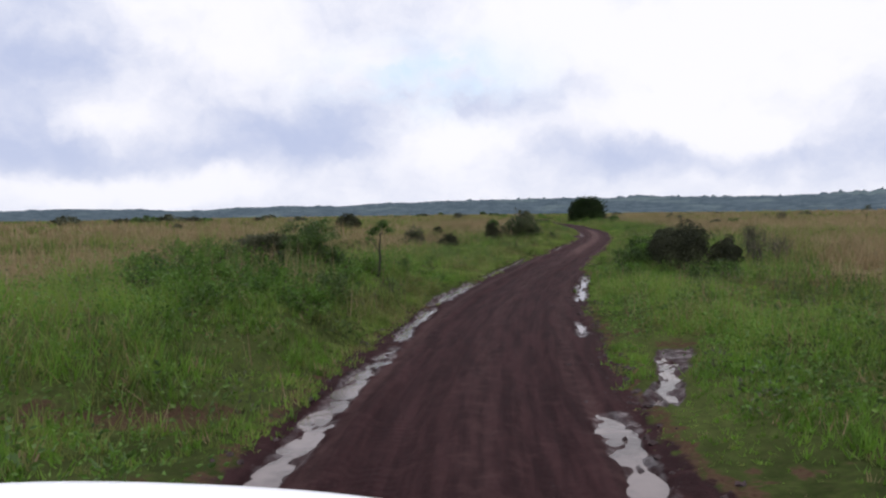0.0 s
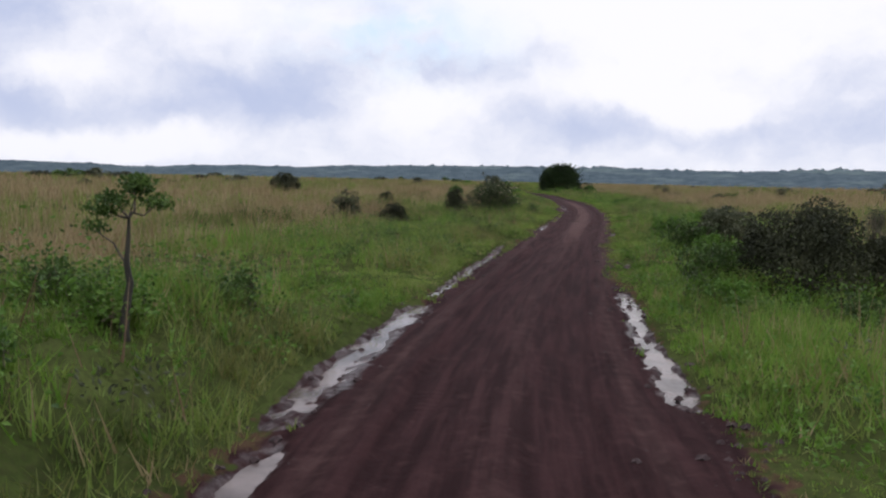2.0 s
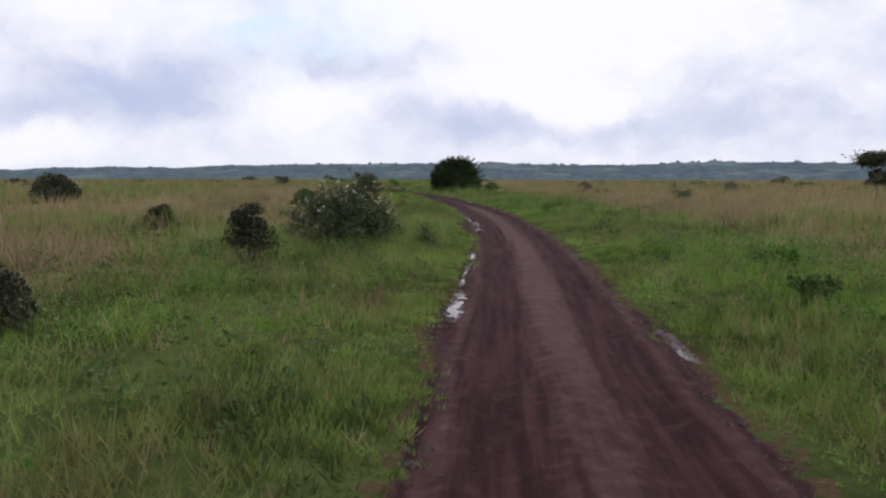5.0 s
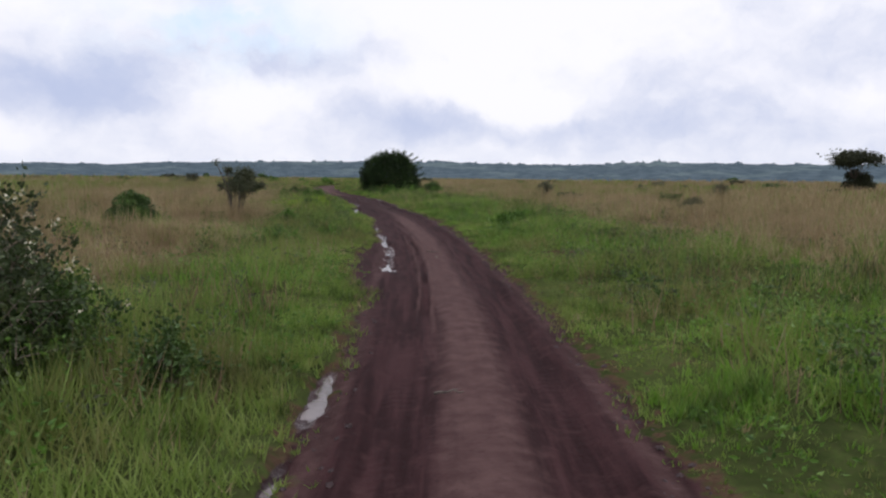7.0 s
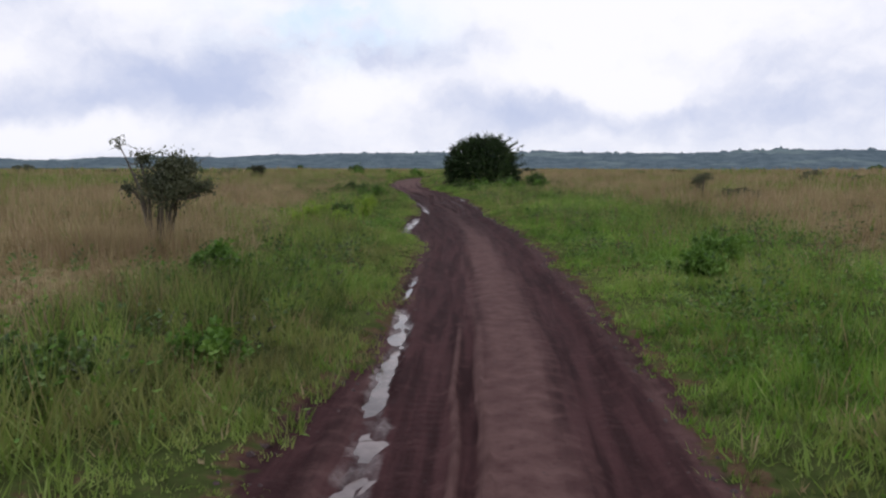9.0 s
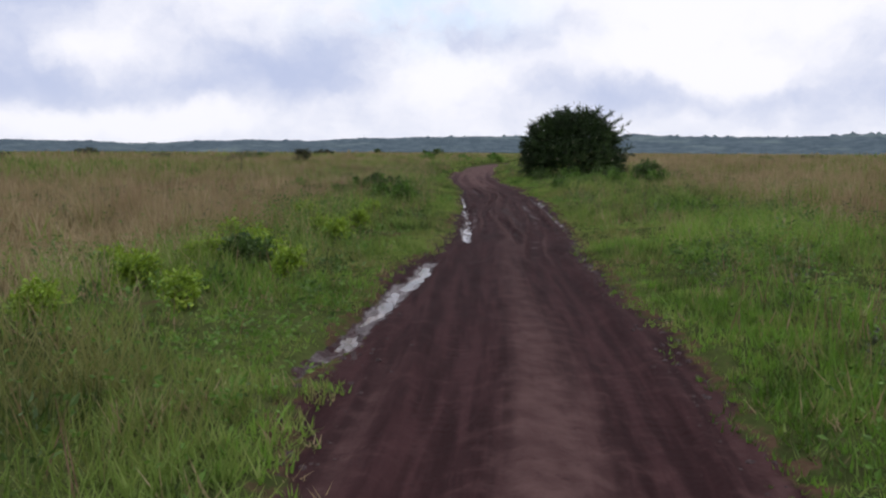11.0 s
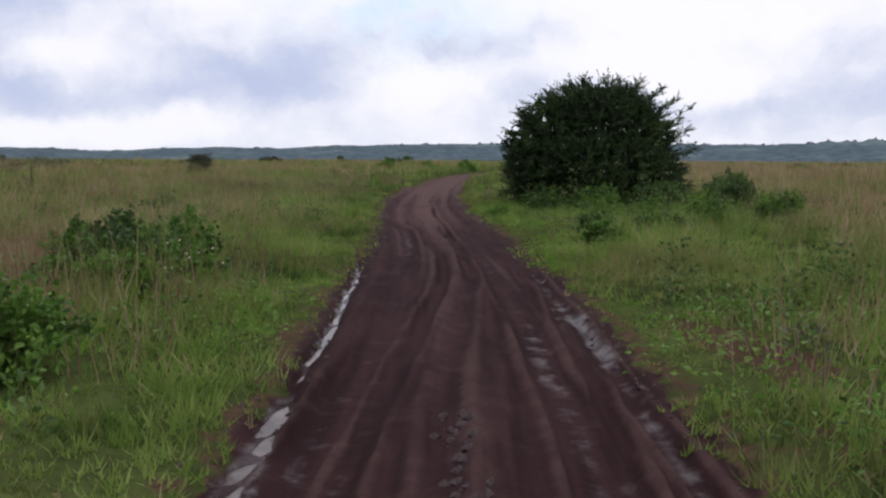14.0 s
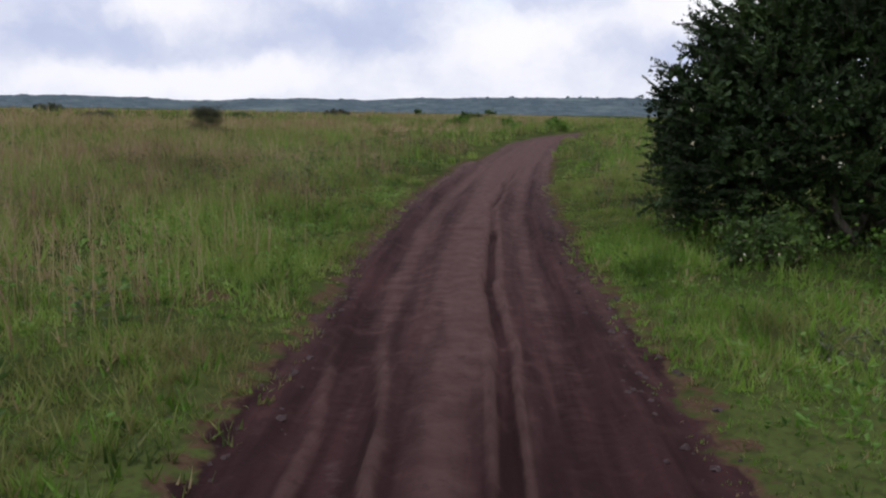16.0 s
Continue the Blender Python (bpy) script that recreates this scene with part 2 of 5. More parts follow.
def hills_material():
    """Wooded hills and fields far off, part of the backdrop of distance; their haze is painted into colour and glow."""
    k = Mat("far_hills")
    field = k.ramp(k.noise(0.012, 4.0, 0.55), 0.52, 0.62)
    # blue-grey instead of leaf green: the haze is mixed into the woods' colour
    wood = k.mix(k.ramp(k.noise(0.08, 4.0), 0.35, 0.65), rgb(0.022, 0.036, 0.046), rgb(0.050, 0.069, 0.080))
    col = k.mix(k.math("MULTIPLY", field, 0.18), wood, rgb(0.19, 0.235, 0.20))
    k.put(k.p.inputs["Base Color"], col)
    k.p.inputs["Roughness"].default_value = 1.0
    k.p.inputs["Specular IOR Level"].default_value = 0.0
    # a weak grey-blue glow imitates the haze's veil; the hills are no light source
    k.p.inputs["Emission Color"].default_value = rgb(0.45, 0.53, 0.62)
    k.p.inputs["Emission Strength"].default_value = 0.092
    return k.m


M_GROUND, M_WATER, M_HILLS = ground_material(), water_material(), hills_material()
M_CLOD = bark_material("mud_lumps", rgb(0.018, 0.009, 0.009), rgb(0.042, 0.022, 0.021))
M_BARK = bark_material("bark", rgb(0.045, 0.036, 0.028), rgb(0.105, 0.088, 0.070))
M_TRUNK = bark_material("dark_bark", rgb(0.018, 0.016, 0.011), rgb(0.050, 0.045, 0.032))
M_TWIG = bark_material("twig", rgb(0.07, 0.052, 0.036), rgb(0.16, 0.125, 0.09))
M_GRASS = leaf_material("grass_blades", rgb(0.026, 0.048, 0.008), rgb(0.138, 0.205, 0.038), rgb(0.222, 0.285, 0.072), 0.6, 0.38, rgb(0.175, 0.148, 0.060))
M_LUSH = leaf_material("lush_grass_blades", rgb(0.034, 0.074, 0.007), rgb(0.108, 0.212, 0.024), rgb(0.185, 0.300, 0.046), 0.6, 0.38)
M_STRAW = leaf_material("straw_blades", rgb(0.15, 0.125, 0.055), rgb(0.27, 0.215, 0.110), rgb(0.37, 0.29, 0.175), 0.7, 0.3, rgb(0.190, 0.125, 0.070))
M_RUSSET = leaf_material("russet_seedheads", rgb(0.10, 0.060, 0.035), rgb(0.185, 0.120, 0.075), rgb(0.30, 0.215, 0.14), 0.7, 0.3)
M_WEED = leaf_material("weed_leaves", rgb(0.018, 0.042, 0.006), rgb(0.080, 0.160, 0.022), rgb(0.140, 0.225, 0.042), 0.6, 0.33)
M_LIME = leaf_material("lime_leaves", rgb(0.08, 0.14, 0.012), rgb(0.18, 0.27, 0.022), rgb(0.30, 0.39, 0.05), 0.5, 0.25)
M_BUSH = leaf_material("bush_leaves", rgb(0.011, 0.022, 0.007), rgb(0.024, 0.048, 0.012), rgb(0.060, 0.100, 0.026), 0.6, 0.15)
M_DARK = leaf_material("dark_leaves", rgb(0.016, 0.019, 0.009), rgb(0.032, 0.036, 0.017), rgb(0.062, 0.066, 0.032), 0.8, 0.18)
M_GREEN = leaf_material("green_leaves", rgb(0.020, 0.040, 0.009), rgb(0.052, 0.094, 0.019), rgb(0.115, 0.185, 0.040), 0.6, 0.25)
M_THICKET = leaf_material("thicket_leaves", rgb(0.018, 0.026, 0.010), rgb(0.040, 0.058, 0.018), rgb(0.090, 0.115, 0.036), 0.6, 0.2)
M_OLIVE = leaf_material("olive_leaves", rgb(0.030, 0.036, 0.018), rgb(0.062, 0.070, 0.034), rgb(0.115, 0.115, 0.062), 0.6, 0.15)
M_BLOOM = leaf_material("pale_blossom", rgb(0.36, 0.31, 0.20), rgb(0.55, 0.50, 0.36), rgb(0.74, 0.70, 0.60), 0.6, 0.2)

# ---------------------------------------------------------------- plan of the place
# the track's middle line: y, x
LINE = [(-60, -8.0), (-20, -2.6), (0, 0.05), (5, 0.52), (10.6, 1.45), (17.6, 3.05), (20, 3.78), (24.5, 5.2), (30, 7.3), (36, 9.4), (40, 10.9),
        (45, 12.75), (48.6, 14.1), (52.5, 15.35), (58.5, 17.15), (63.5, 18.6), (67.4, 19.5), (74.8, 21.2), (80.8, 22.0), (86.4, 23.05),
        (94.5, 24.3), (101, 24.95), (109, 25.4), (115, 26.1), (123, 27.4), (131, 28.9), (140, 30.6), (151, 33.8), (160, 38.0), (180, 48.0), (220, 66.0)]
LY, LX = np.array([p[0] for p in LINE], float), np.array([p[1] for p in LINE], float)


def middle(y):
    """x of the track's middle at y, smoothed."""
    y = np.asarray(y, float)
    return sum(np.interp(y + d, LY, LX) for d in (-2.4, -1.2, 0.0, 1.2, 2.4)) / 5


# puddles along the track: offset and y at one end, offset and y at the other, half width
PUDDLES = [(-1.52, 43.6, -1.46, 47.2, 0.07), (-1.56, 4.0, -1.52, 11.6, 0.20), (-1.52, 12.2, -1.74, 17.0, 0.17), (-1.86, 17.2, -1.86, 23.5, 0.26), (-1.84, 24.0, -1.92, 33.5, 0.17), (1.42, 3.0, 1.42, 7.2, 0.20),
           (2.05, 7.3, 2.95, 11.0, 0.34), (1.55, 12.3, 1.62, 14.0, 0.12), (1.82, 17.6, 1.72, 24.4, 0.23), (1.80, 27.6, 1.85, 29.2, 0.13), (-1.50, 40.6, -1.48, 43.0, 0.15),
           (-1.48, 47.8, -1.42, 49.5, 0.10), (1.62, 37.4, 1.55, 39.4, 0.15), (-1.04, 56.4, -1.08, 61.2, 0.15), (-1.10, 61.2, -1.30, 65.4, 0.11), (-1.30, 66.2, -1.25, 68.2, 0.07),
           (-1.95, 75.2, -1.25, 81.2, 0.13), (-0.86, 84.2, -1.16, 91.6, 0.09), (-1.16, 91.9, -1.34, 98.0, 0.05)]


def lattice(ix, iy, seed):
    h = (ix.astype(np.int64) * 374761393 + iy.astype(np.int64) * 668265263 + seed * 1442695041) & 0xFFFFFFFF
    h = ((h ^ (h >> 13)) * 1274126177) & 0xFFFFFFFF
    return ((h ^ (h >> 16)) & 0xFFFFFF) / float(0xFFFFFF)


def vnoise(x, y, seed=0):
    ix, iy = np.floor(x), np.floor(y)
    fx, fy = x - ix, y - iy
    fx, fy = fx * fx * (3 - 2 * fx), fy * fy * (3 - 2 * fy)
    a, b = lattice(ix, iy, seed), lattice(ix + 1, iy, seed)
    c, d = lattice(ix, iy + 1, seed), lattice(ix + 1, iy + 1, seed)
    return (a * (1 - fx) + b * fx) * (1 - fy) + (c * (1 - fx) + d * fx) * fy


def fbm(x, y, seed=0, octaves=4, gain=0.5):
    s, a, tot = 0.0, 1.0, 0.0
    for o in range(octaves):
        s = s + a * vnoise(x * 2 ** o, y * 2 ** o, seed + 17 * o)
        tot += a
        a *= gain
    return s / tot


def smooth(v, lo, hi):
    t = np.clip((v - lo) / (hi - lo), 0, 1)
    return t * t * (3 - 2 * t)


def gauss(v, w):
    return np.exp(-(v / w) ** 2)


def level(y):
    """The track comes down a slight rise at its start."""
    return np.interp(y, (-60, 0, 4, 9, 15, 21), (0.30, 0.30, 0.26, 0.17, 0.07, 0.0))


def plateau_drop(x, y):
    r = np.hypot(x - 20, y - 70)
    return -13.0 * smooth(r, 210, 760)


def half_width(y, side):
    """Half the width of the bare track."""
    w = 1.17 - 0.06 * smooth(y, 84, 92) + 0.06 * smooth(y, 108, 114) + 0.16 * smooth(-y, -34, -10) + np.where(np.asarray(side) < 0, 0.16, 0.0) * smooth(-y, -38, -30)
    for sd, y0, y1, extra in MARGINS:
        w = w + np.where(np.asarray(side) * sd > 0, extra, 0.0) * smooth(y, y0 - 1.2, y0 + 0.6) * smooth(-y, -y1 - 1.2, -y1 + 0.6)
    return w + 0.30 * (fbm(y * 0.45, y * 0 + 3.3 * side, 31, 3) - 0.5) + 0.26 * (fbm(y * 2.1, y * 0 + 5.1 * side, 35, 3) - 0.5)


# bare earth showing through the turf: x, y, half width, half length
BARE = [(-2.3, 7.4, 0.9, 0.5), (-3.4, 7.0, 0.8, 0.35), (3.9, 12.2, 0.5, 0.7), (4.6, 11.0, 0.5, 0.5), (20.35, 84.3, 0.30, 0.9), (26.3, 92.0, 0.5, 1.7), (28.2, 94.6, 0.5, 0.6),
        (22.8, 57.4, 1.6, 0.55), (20.4, 57.7, 1.1, 0.5), (17.4, 55.4, 0.3, 0.5), (15.4, 51.4, 0.5, 0.3), (6.5, 43.8, 0.35, 0.3), (22.9, 105.0, 0.25, 0.4)]


# hollows and small washed-out banks: x, y, half width, half length, depth
HOLLOWS = [(-2.6, 7.4, 1.2, 0.40, 0.20), (-3.6, 7.2, 0.8, 0.35, 0.16), (19.3, 57.2, 1.1, 0.32, 0.14), (21.4, 56.7, 1.3, 0.32, 0.15), (23.6, 56.4, 1.3, 0.35, 0.13), (4.2, 12.3, 0.7, 0.5, 0.10)]


def hollow(x, y):
    d = np.zeros(np.broadcast(x, y).shape)
    for hx, hy, w, l, deep in HOLLOWS:
        d = d + deep * np.exp(-((x - hx) / w) ** 4 - ((y - hy - 0.12 * np.sin(3.1 * x)) / l) ** 2)
    return d


def bare_earth(x, y):
    d = 0.5 * smooth(fbm(x * 0.8, y * 0.8, 77, 4), 0.66, 0.78)
    for bx, by, w, l in BARE:
        d = np.maximum(d, 0.85 * np.exp(-((x - bx) / w) ** 2 - ((y - by) / l) ** 2))
    return np.maximum(d, np.minimum(6.5 * hollow(x, y), 0.95))


# ruts that weave through the mud: offset, swing, wave length, phase, half width, from y, to y
BRAIDS = [(-0.70, 0.16, 19.0, 0.4, 0.12, 84, 106), (-0.30, 0.24, 14.0, 1.9, 0.10, 86, 101), (0.12, 0.20, 17.0, 3.0, 0.11, 82, 104), (0.62, 0.16, 22.0, 0.9, 0.13, 80, 102),
          (1.00, 0.10, 12.0, 2.2, 0.08, 84, 99), (-0.42, 0.10, 26.0, 0.2, 0.07, 50, 66), (0.32, 0.05, 30.0, 1.0, 0.06, 99, 122), (1.28, 0.08, 21.0, 1.4, 0.09, 84, 100)]


def wet_stretch(y):
    return smooth(y, 70, 82) * smooth(-y, -106, -100)


def braids(u, y):
    """Hollows of the weaving ruts and the mud squeezed up beside them."""
    u, y = np.broadcast_arrays(np.asarray(u, float), np.asarray(y, float))
    dips, berms = np.zeros(u.shape), np.zeros(u.shape)
    near = (np.abs(u) < 2.2) & (y > 48) & (y < 124)
    if not near.all():
        if near.any():
            dips[near], berms[near] = braids(u[near], y[near])
        return dips, berms
    for i, (c0, swing, wave, ph, w, y0, y1) in enumerate(BRAIDS):
        c = c0 + swing * np.sin(y * 2 * np.pi / wave + ph) + 0.14 * (fbm(y * 0.5, y * 0 + i, 151, 3) - 0.5)
        g = smooth(y, y0, y0 + 3) * smooth(-y, -y1, -y1 + 4) * (0.35 + 0.65 * smooth(fbm(y * 0.4, y * 0 + 3.7 * i, 157, 3), 0.38, 0.6))
        dips = np.maximum(dips, g * gauss(u - c, w))
        berms = np.maximum(berms, g * (gauss(u - c - 1.5 * w, 0.42 * w) + 0.8 * gauss(u - c + 1.5 * w, 0.42 * w)))
    return dips, berms * (1 - dips)


# churned mud beside the track: side, from y, to y, extra width
MARGINS = [(1, 3, 11, 0.30), (1, 11.5, 17, 0.36), (-1, 12, 34, 0.20), (-1, 55, 61.5, 0.40), (-1, 74, 81, 0.36), (1, 89, 97, 0.22), (1, 17, 25, 0.34), (-1, 3, 12, 0.2), (-1, 39, 44, 0.22), (1, 37, 40, 0.22)]


def puddle_bed(u, y):
    """How deep the puddles' hollows are at a place beside the track's middle line."""
    u, y = np.broadcast_arrays(np.asarray(u, float), np.asarray(y, float))
    d = np.zeros(u.shape)
    for u0, y0, u1, y1, w in PUDDLES:
        near = (u > min(u0, u1) - 1.1) & (u < max(u0, u1) + 1.1) & (y > y0 - 0.6) & (y < y1 + 0.6)
        if not near.any():
            continue
        un, yn = u[near], y[near]
        f = np.clip((yn - y0) / (y1 - y0), 0, 1)
        c = u0 + (u1 - u0) * f + 0.14 * (fbm(yn * 0.9, yn * 0 + u0, 57, 3) - 0.5) + 0.75 * min(w, 0.02 / w) * (fbm(yn * 2.6, yn * 0 + u1, 59, 3, 0.6) - 0.5)
        ends = smooth(yn, y0 - 0.5, y0 + 0.5) * smooth(-yn, -y1 - 0.5, -y1 + 0.5)
        wide = w * (0.45 + 0.5 * vnoise(yn * 0.7, yn * 0 + u1, 71) + 0.5 * fbm(yn * 4.2, yn * 0 + u0, 73, 2))
        d[near] = np.maximum(d[near], ends * gauss(un - c, wide * 1.05))
    return d


def height(x, y):
    x, y = np.asarray(x, float), np.asarray(y, float)
    u = x - middle(y)
    a = np.abs(u)
    side = np.sign(u)
    hw = half_width(y, side)
    on = 1 - smooth(a, hw - 0.1, hw + 0.25)
    near = 1 - smooth(a, 14, 40)
    lean = 0.10 * (fbm(y * 0.13, y * 0 + 2.0, 33, 2) - 0.5)
    v = u - lean
    mud = 0.045 * gauss(v, 0.34) - 0.075 * gauss(v - 0.74, 0.19) - 0.075 * gauss(v + 0.72, 0.19) + 0.035 * gauss(np.abs(v) - 1.04, 0.1)
    ridge = 1 - np.abs(2 * fbm(v * 2.9, y * 0.16, 5, 3, 0.55) - 1) * 1.6
    mud = mud + 0.045 * (ridge - 0.6) + 0.06 * (fbm(v * 4.2 + y * 0.8, y * 1.0 - v * 2.6, 6, 2, 0.6) - 0.5) * (0.25 + 0.9 * wet_stretch(y))
    mud = mud + 0.004 * (fbm(x * 3.9 + y * 2.3, y * 3.9 - x * 2.3, 8, 2, 0.5) - 0.5) * near
    
    mud = mud + 0.035 * gauss(y - 109.4 - 0.5 * u * u, 0.07) * gauss(u + 0.1, 0.45)
    # older ruts weave across the wet stretch
    dips, berms = braids(u, y)
    mud = mud - 0.095 * dips + 0.085 * berms
    mud = np.maximum(mud, -0.046 + 0.06 * np.minimum(mud + 0.046, 0))
    verge = 0.05 * smooth(a, hw, hw + 0.5) + 0.09 * smooth(a, hw + 0.4, hw + 2.2) + 0.20 * (fbm(x * 1.1, y * 1.1, 11, 4) - 0.5) * smooth(a, hw, hw + 0.9)
    bank = smooth(u, -10.5, -7.5) * smooth(-u, 2.1, 3.5) * smooth(y, 7.2, 10.5) * smooth(-y, -24, -18.5)
    verge = verge + 0.62 * bank
    verge = verge + (0.32 * (fbm(x * 0.22, y * 0.22, 14, 3) - 0.45)) * smooth(a, 3.0, 9.0)
    land = verge - hollow(x, y) + 0.5 * (fbm(x * 0.03, y * 0.03, 21, 2) - 0.5) * smooth(a, 12, 40)
    z = mud * on + land * (1 - on)
    rough = 0.24 * (fbm(u * 5.5 + y * 2.6, y * 3.4 - u * 3.6, 41, 3, 0.8) - 0.5)
    bed = puddle_bed(u, y) * near
    z = z * (1 - 0.85 * bed) + bed * (-0.092 + rough)
    return z + level(y) + plateau_drop(x, y)


def dryness(x, y):
    """0 green, 1 straw: green beside the track, straw-coloured further out, in drifts."""
    u = x - middle(y)
    a = np.abs(u)
    left = u < 0
    out = np.where(left, smooth(a, 5.0, 12.0), smooth(a, 5.5, np.where(y > 44, 11.0, 15.0)))
    out = np.where(left & (y > 100), np.maximum(0.62 * out, 0.34 * smooth(a, 2.4, 5.0)), out)
    out = np.where(left & (y > 54) & (y < 100), np.maximum(out, smooth(a, 3.8, 7.5)), out)
    drift = fbm(x * 0.05, y * 0.085, 61, 5, 0.6)
    far = smooth(np.hypot(x - 15, y - 50), 70, 220)
    return np.clip(out * (0.30 + 1.1 * smooth(drift, 0.34, 0.62)) - 0.25 * far * smooth(drift, 0.5, 0.35), 0, 1)


def rank(x, y):
    """Where the growth stands taller and thicker: the rough bank by the first shrubs and drifts along both verges."""
    u = x - middle(y)
    bank = smooth(u, -9.5, -6.5) * smooth(-u, 2.6, 3.8) * smooth(y, 5, 9) * smooth(-y, -24, -17)
    drift = smooth(fbm(x * 0.28, y * 0.28, 107, 3), 0.48, 0.68) * smooth(np.abs(u), 2.2, 3.6)
    return np.clip(0.9 * bank + 0.6 * drift, 0, 1)


def lush(x, y):
    """0 to 1: short bright grass, thick along the right verge of the first stretch and in drifts near the track."""
    u = x - middle(y)
    a = np.abs(u)
    first = smooth(u, 1.0, 1.6) * smooth(-u, -9.0, -4.5) * smooth(-y, -38, -30)
    corner = smooth(-u, 1.5, 2.2) * smooth(u, -9, -5) * smooth(-y, -9, -5)
    drift = smooth(fbm(x * 0.17, y * 0.17, 211, 4), 0.44, 0.60) * smooth(-a, -11, -6) * (1 - 0.7 * (u < 0) * smooth(y, 88, 94))
    return np.clip(np.maximum(np.maximum(0.9 * first * (0.55 + 0.45 * drift), 0.8 * corner), np.maximum(0.55 * drift, 0.6 * rank(x, y) * (y < 24))), 0, 1)


# ---------------------------------------------------------------- mesh helpers


def mesh_of(name, verts, faces, material, smooth_faces=False):
    """A mesh from arrays: verts n x 3, faces m x 3 or m x 4."""
    verts, faces = np.asarray(verts, np.float32), np.asarray(faces, np.int32)
    me = bpy.data.meshes.new(name)
    k = faces.shape[1]
    me.vertices.add(len(verts))
    me.vertices.foreach_set("co", verts.ravel())
    me.loops.add(faces.size)
    me.loops.foreach_set("vertex_index", faces.ravel())
    me.polygons.add(len(faces))
    me.polygons.foreach_set("loop_start", np.arange(0, faces.size, k, dtype=np.int32))
    me.polygons.foreach_set("use_smooth", np.full(len(faces), smooth_faces, dtype=bool))
    me.update(calc_edges=True)
    me.materials.append(material)
    return me


def float_attr(me, name, values):
    at = me.attributes.new(name, "FLOAT", "POINT")
    at.data.foreach_set("value", np.asarray(values, np.float32))


def part(name, me, parent, label=""):
    ob = new(name, me)
    ob.parent = parent
    return tagged(ob, label)


def grid_faces(rows, cols):
    i = np.arange(rows - 1)[:, None] * cols + np.arange(cols - 1)[None, :]
    return np.stack([i, i + 1, i + cols + 1, i + cols], -1).reshape(-1, 4)


def unit(v):
    return v / np.maximum(np.linalg.norm(v, axis=-1, keepdims=True), 1e-9)


def tubes(paths, sides=5):
    """Tapered tubes: each path is (points k x 3, radii k)."""
    vs, fs, base = [], [], 0
    for pts, rad in paths:
        pts, rad = np.asarray(pts, float), np.asarray(rad, float)
        d = unit(np.gradient(pts, axis=0))
        ref = np.where(np.abs(d[:, 2:3]) > 0.9, np.array([[1.0, 0, 0]]), np.array([[0, 0, 1.0]]))
        s = unit(np.cross(d, ref))
        q = np.cross(d, s)
        an = np.arange(sides) * 2 * np.pi / sides
        ring = pts[:, None] + rad[:, None, None] * (np.cos(an)[None, :, None] * s[:, None] + np.sin(an)[None, :, None] * q[:, None])
        k = len(pts)
        vs.append(ring.reshape(-1, 3))
        i = np.arange(k - 1)[:, None] * sides
        j = np.arange(sides)[None, :]
        fs.append((base + np.stack([i + j, i + (j + 1) % sides, i + sides + (j + 1) % sides, i + sides + j], -1)).reshape(-1, 4))
        base += k * sides
    return np.concatenate(vs), np.concatenate(fs)


def leaf_quads(rng, pos, way, length, width):
    """A pointed, slightly folded leaf at each place, growing along way."""
    n = len(pos)
    way = unit(way)
    s = unit(np.cross(way, rng.normal(size=(n, 3))))
    nor = np.cross(way, s)
    ln = length * rng.uniform(0.6, 1.25, (n, 1))
    wd = width * rng.uniform(0.7, 1.2, (n, 1))
    tip = pos + way * ln - nor * ln * 0.12
    a = pos + way * ln * 0.45 + s * wd + nor * wd * 0.25
    b = pos + way * ln * 0.45 - s * wd + nor * wd * 0.25
    v = np.stack([pos, a, tip, b], 1).reshape(-1, 3)
    return v, np.arange(4 * n).reshape(-1, 4)


# ---------------------------------------------------------------- ground, puddles, hills


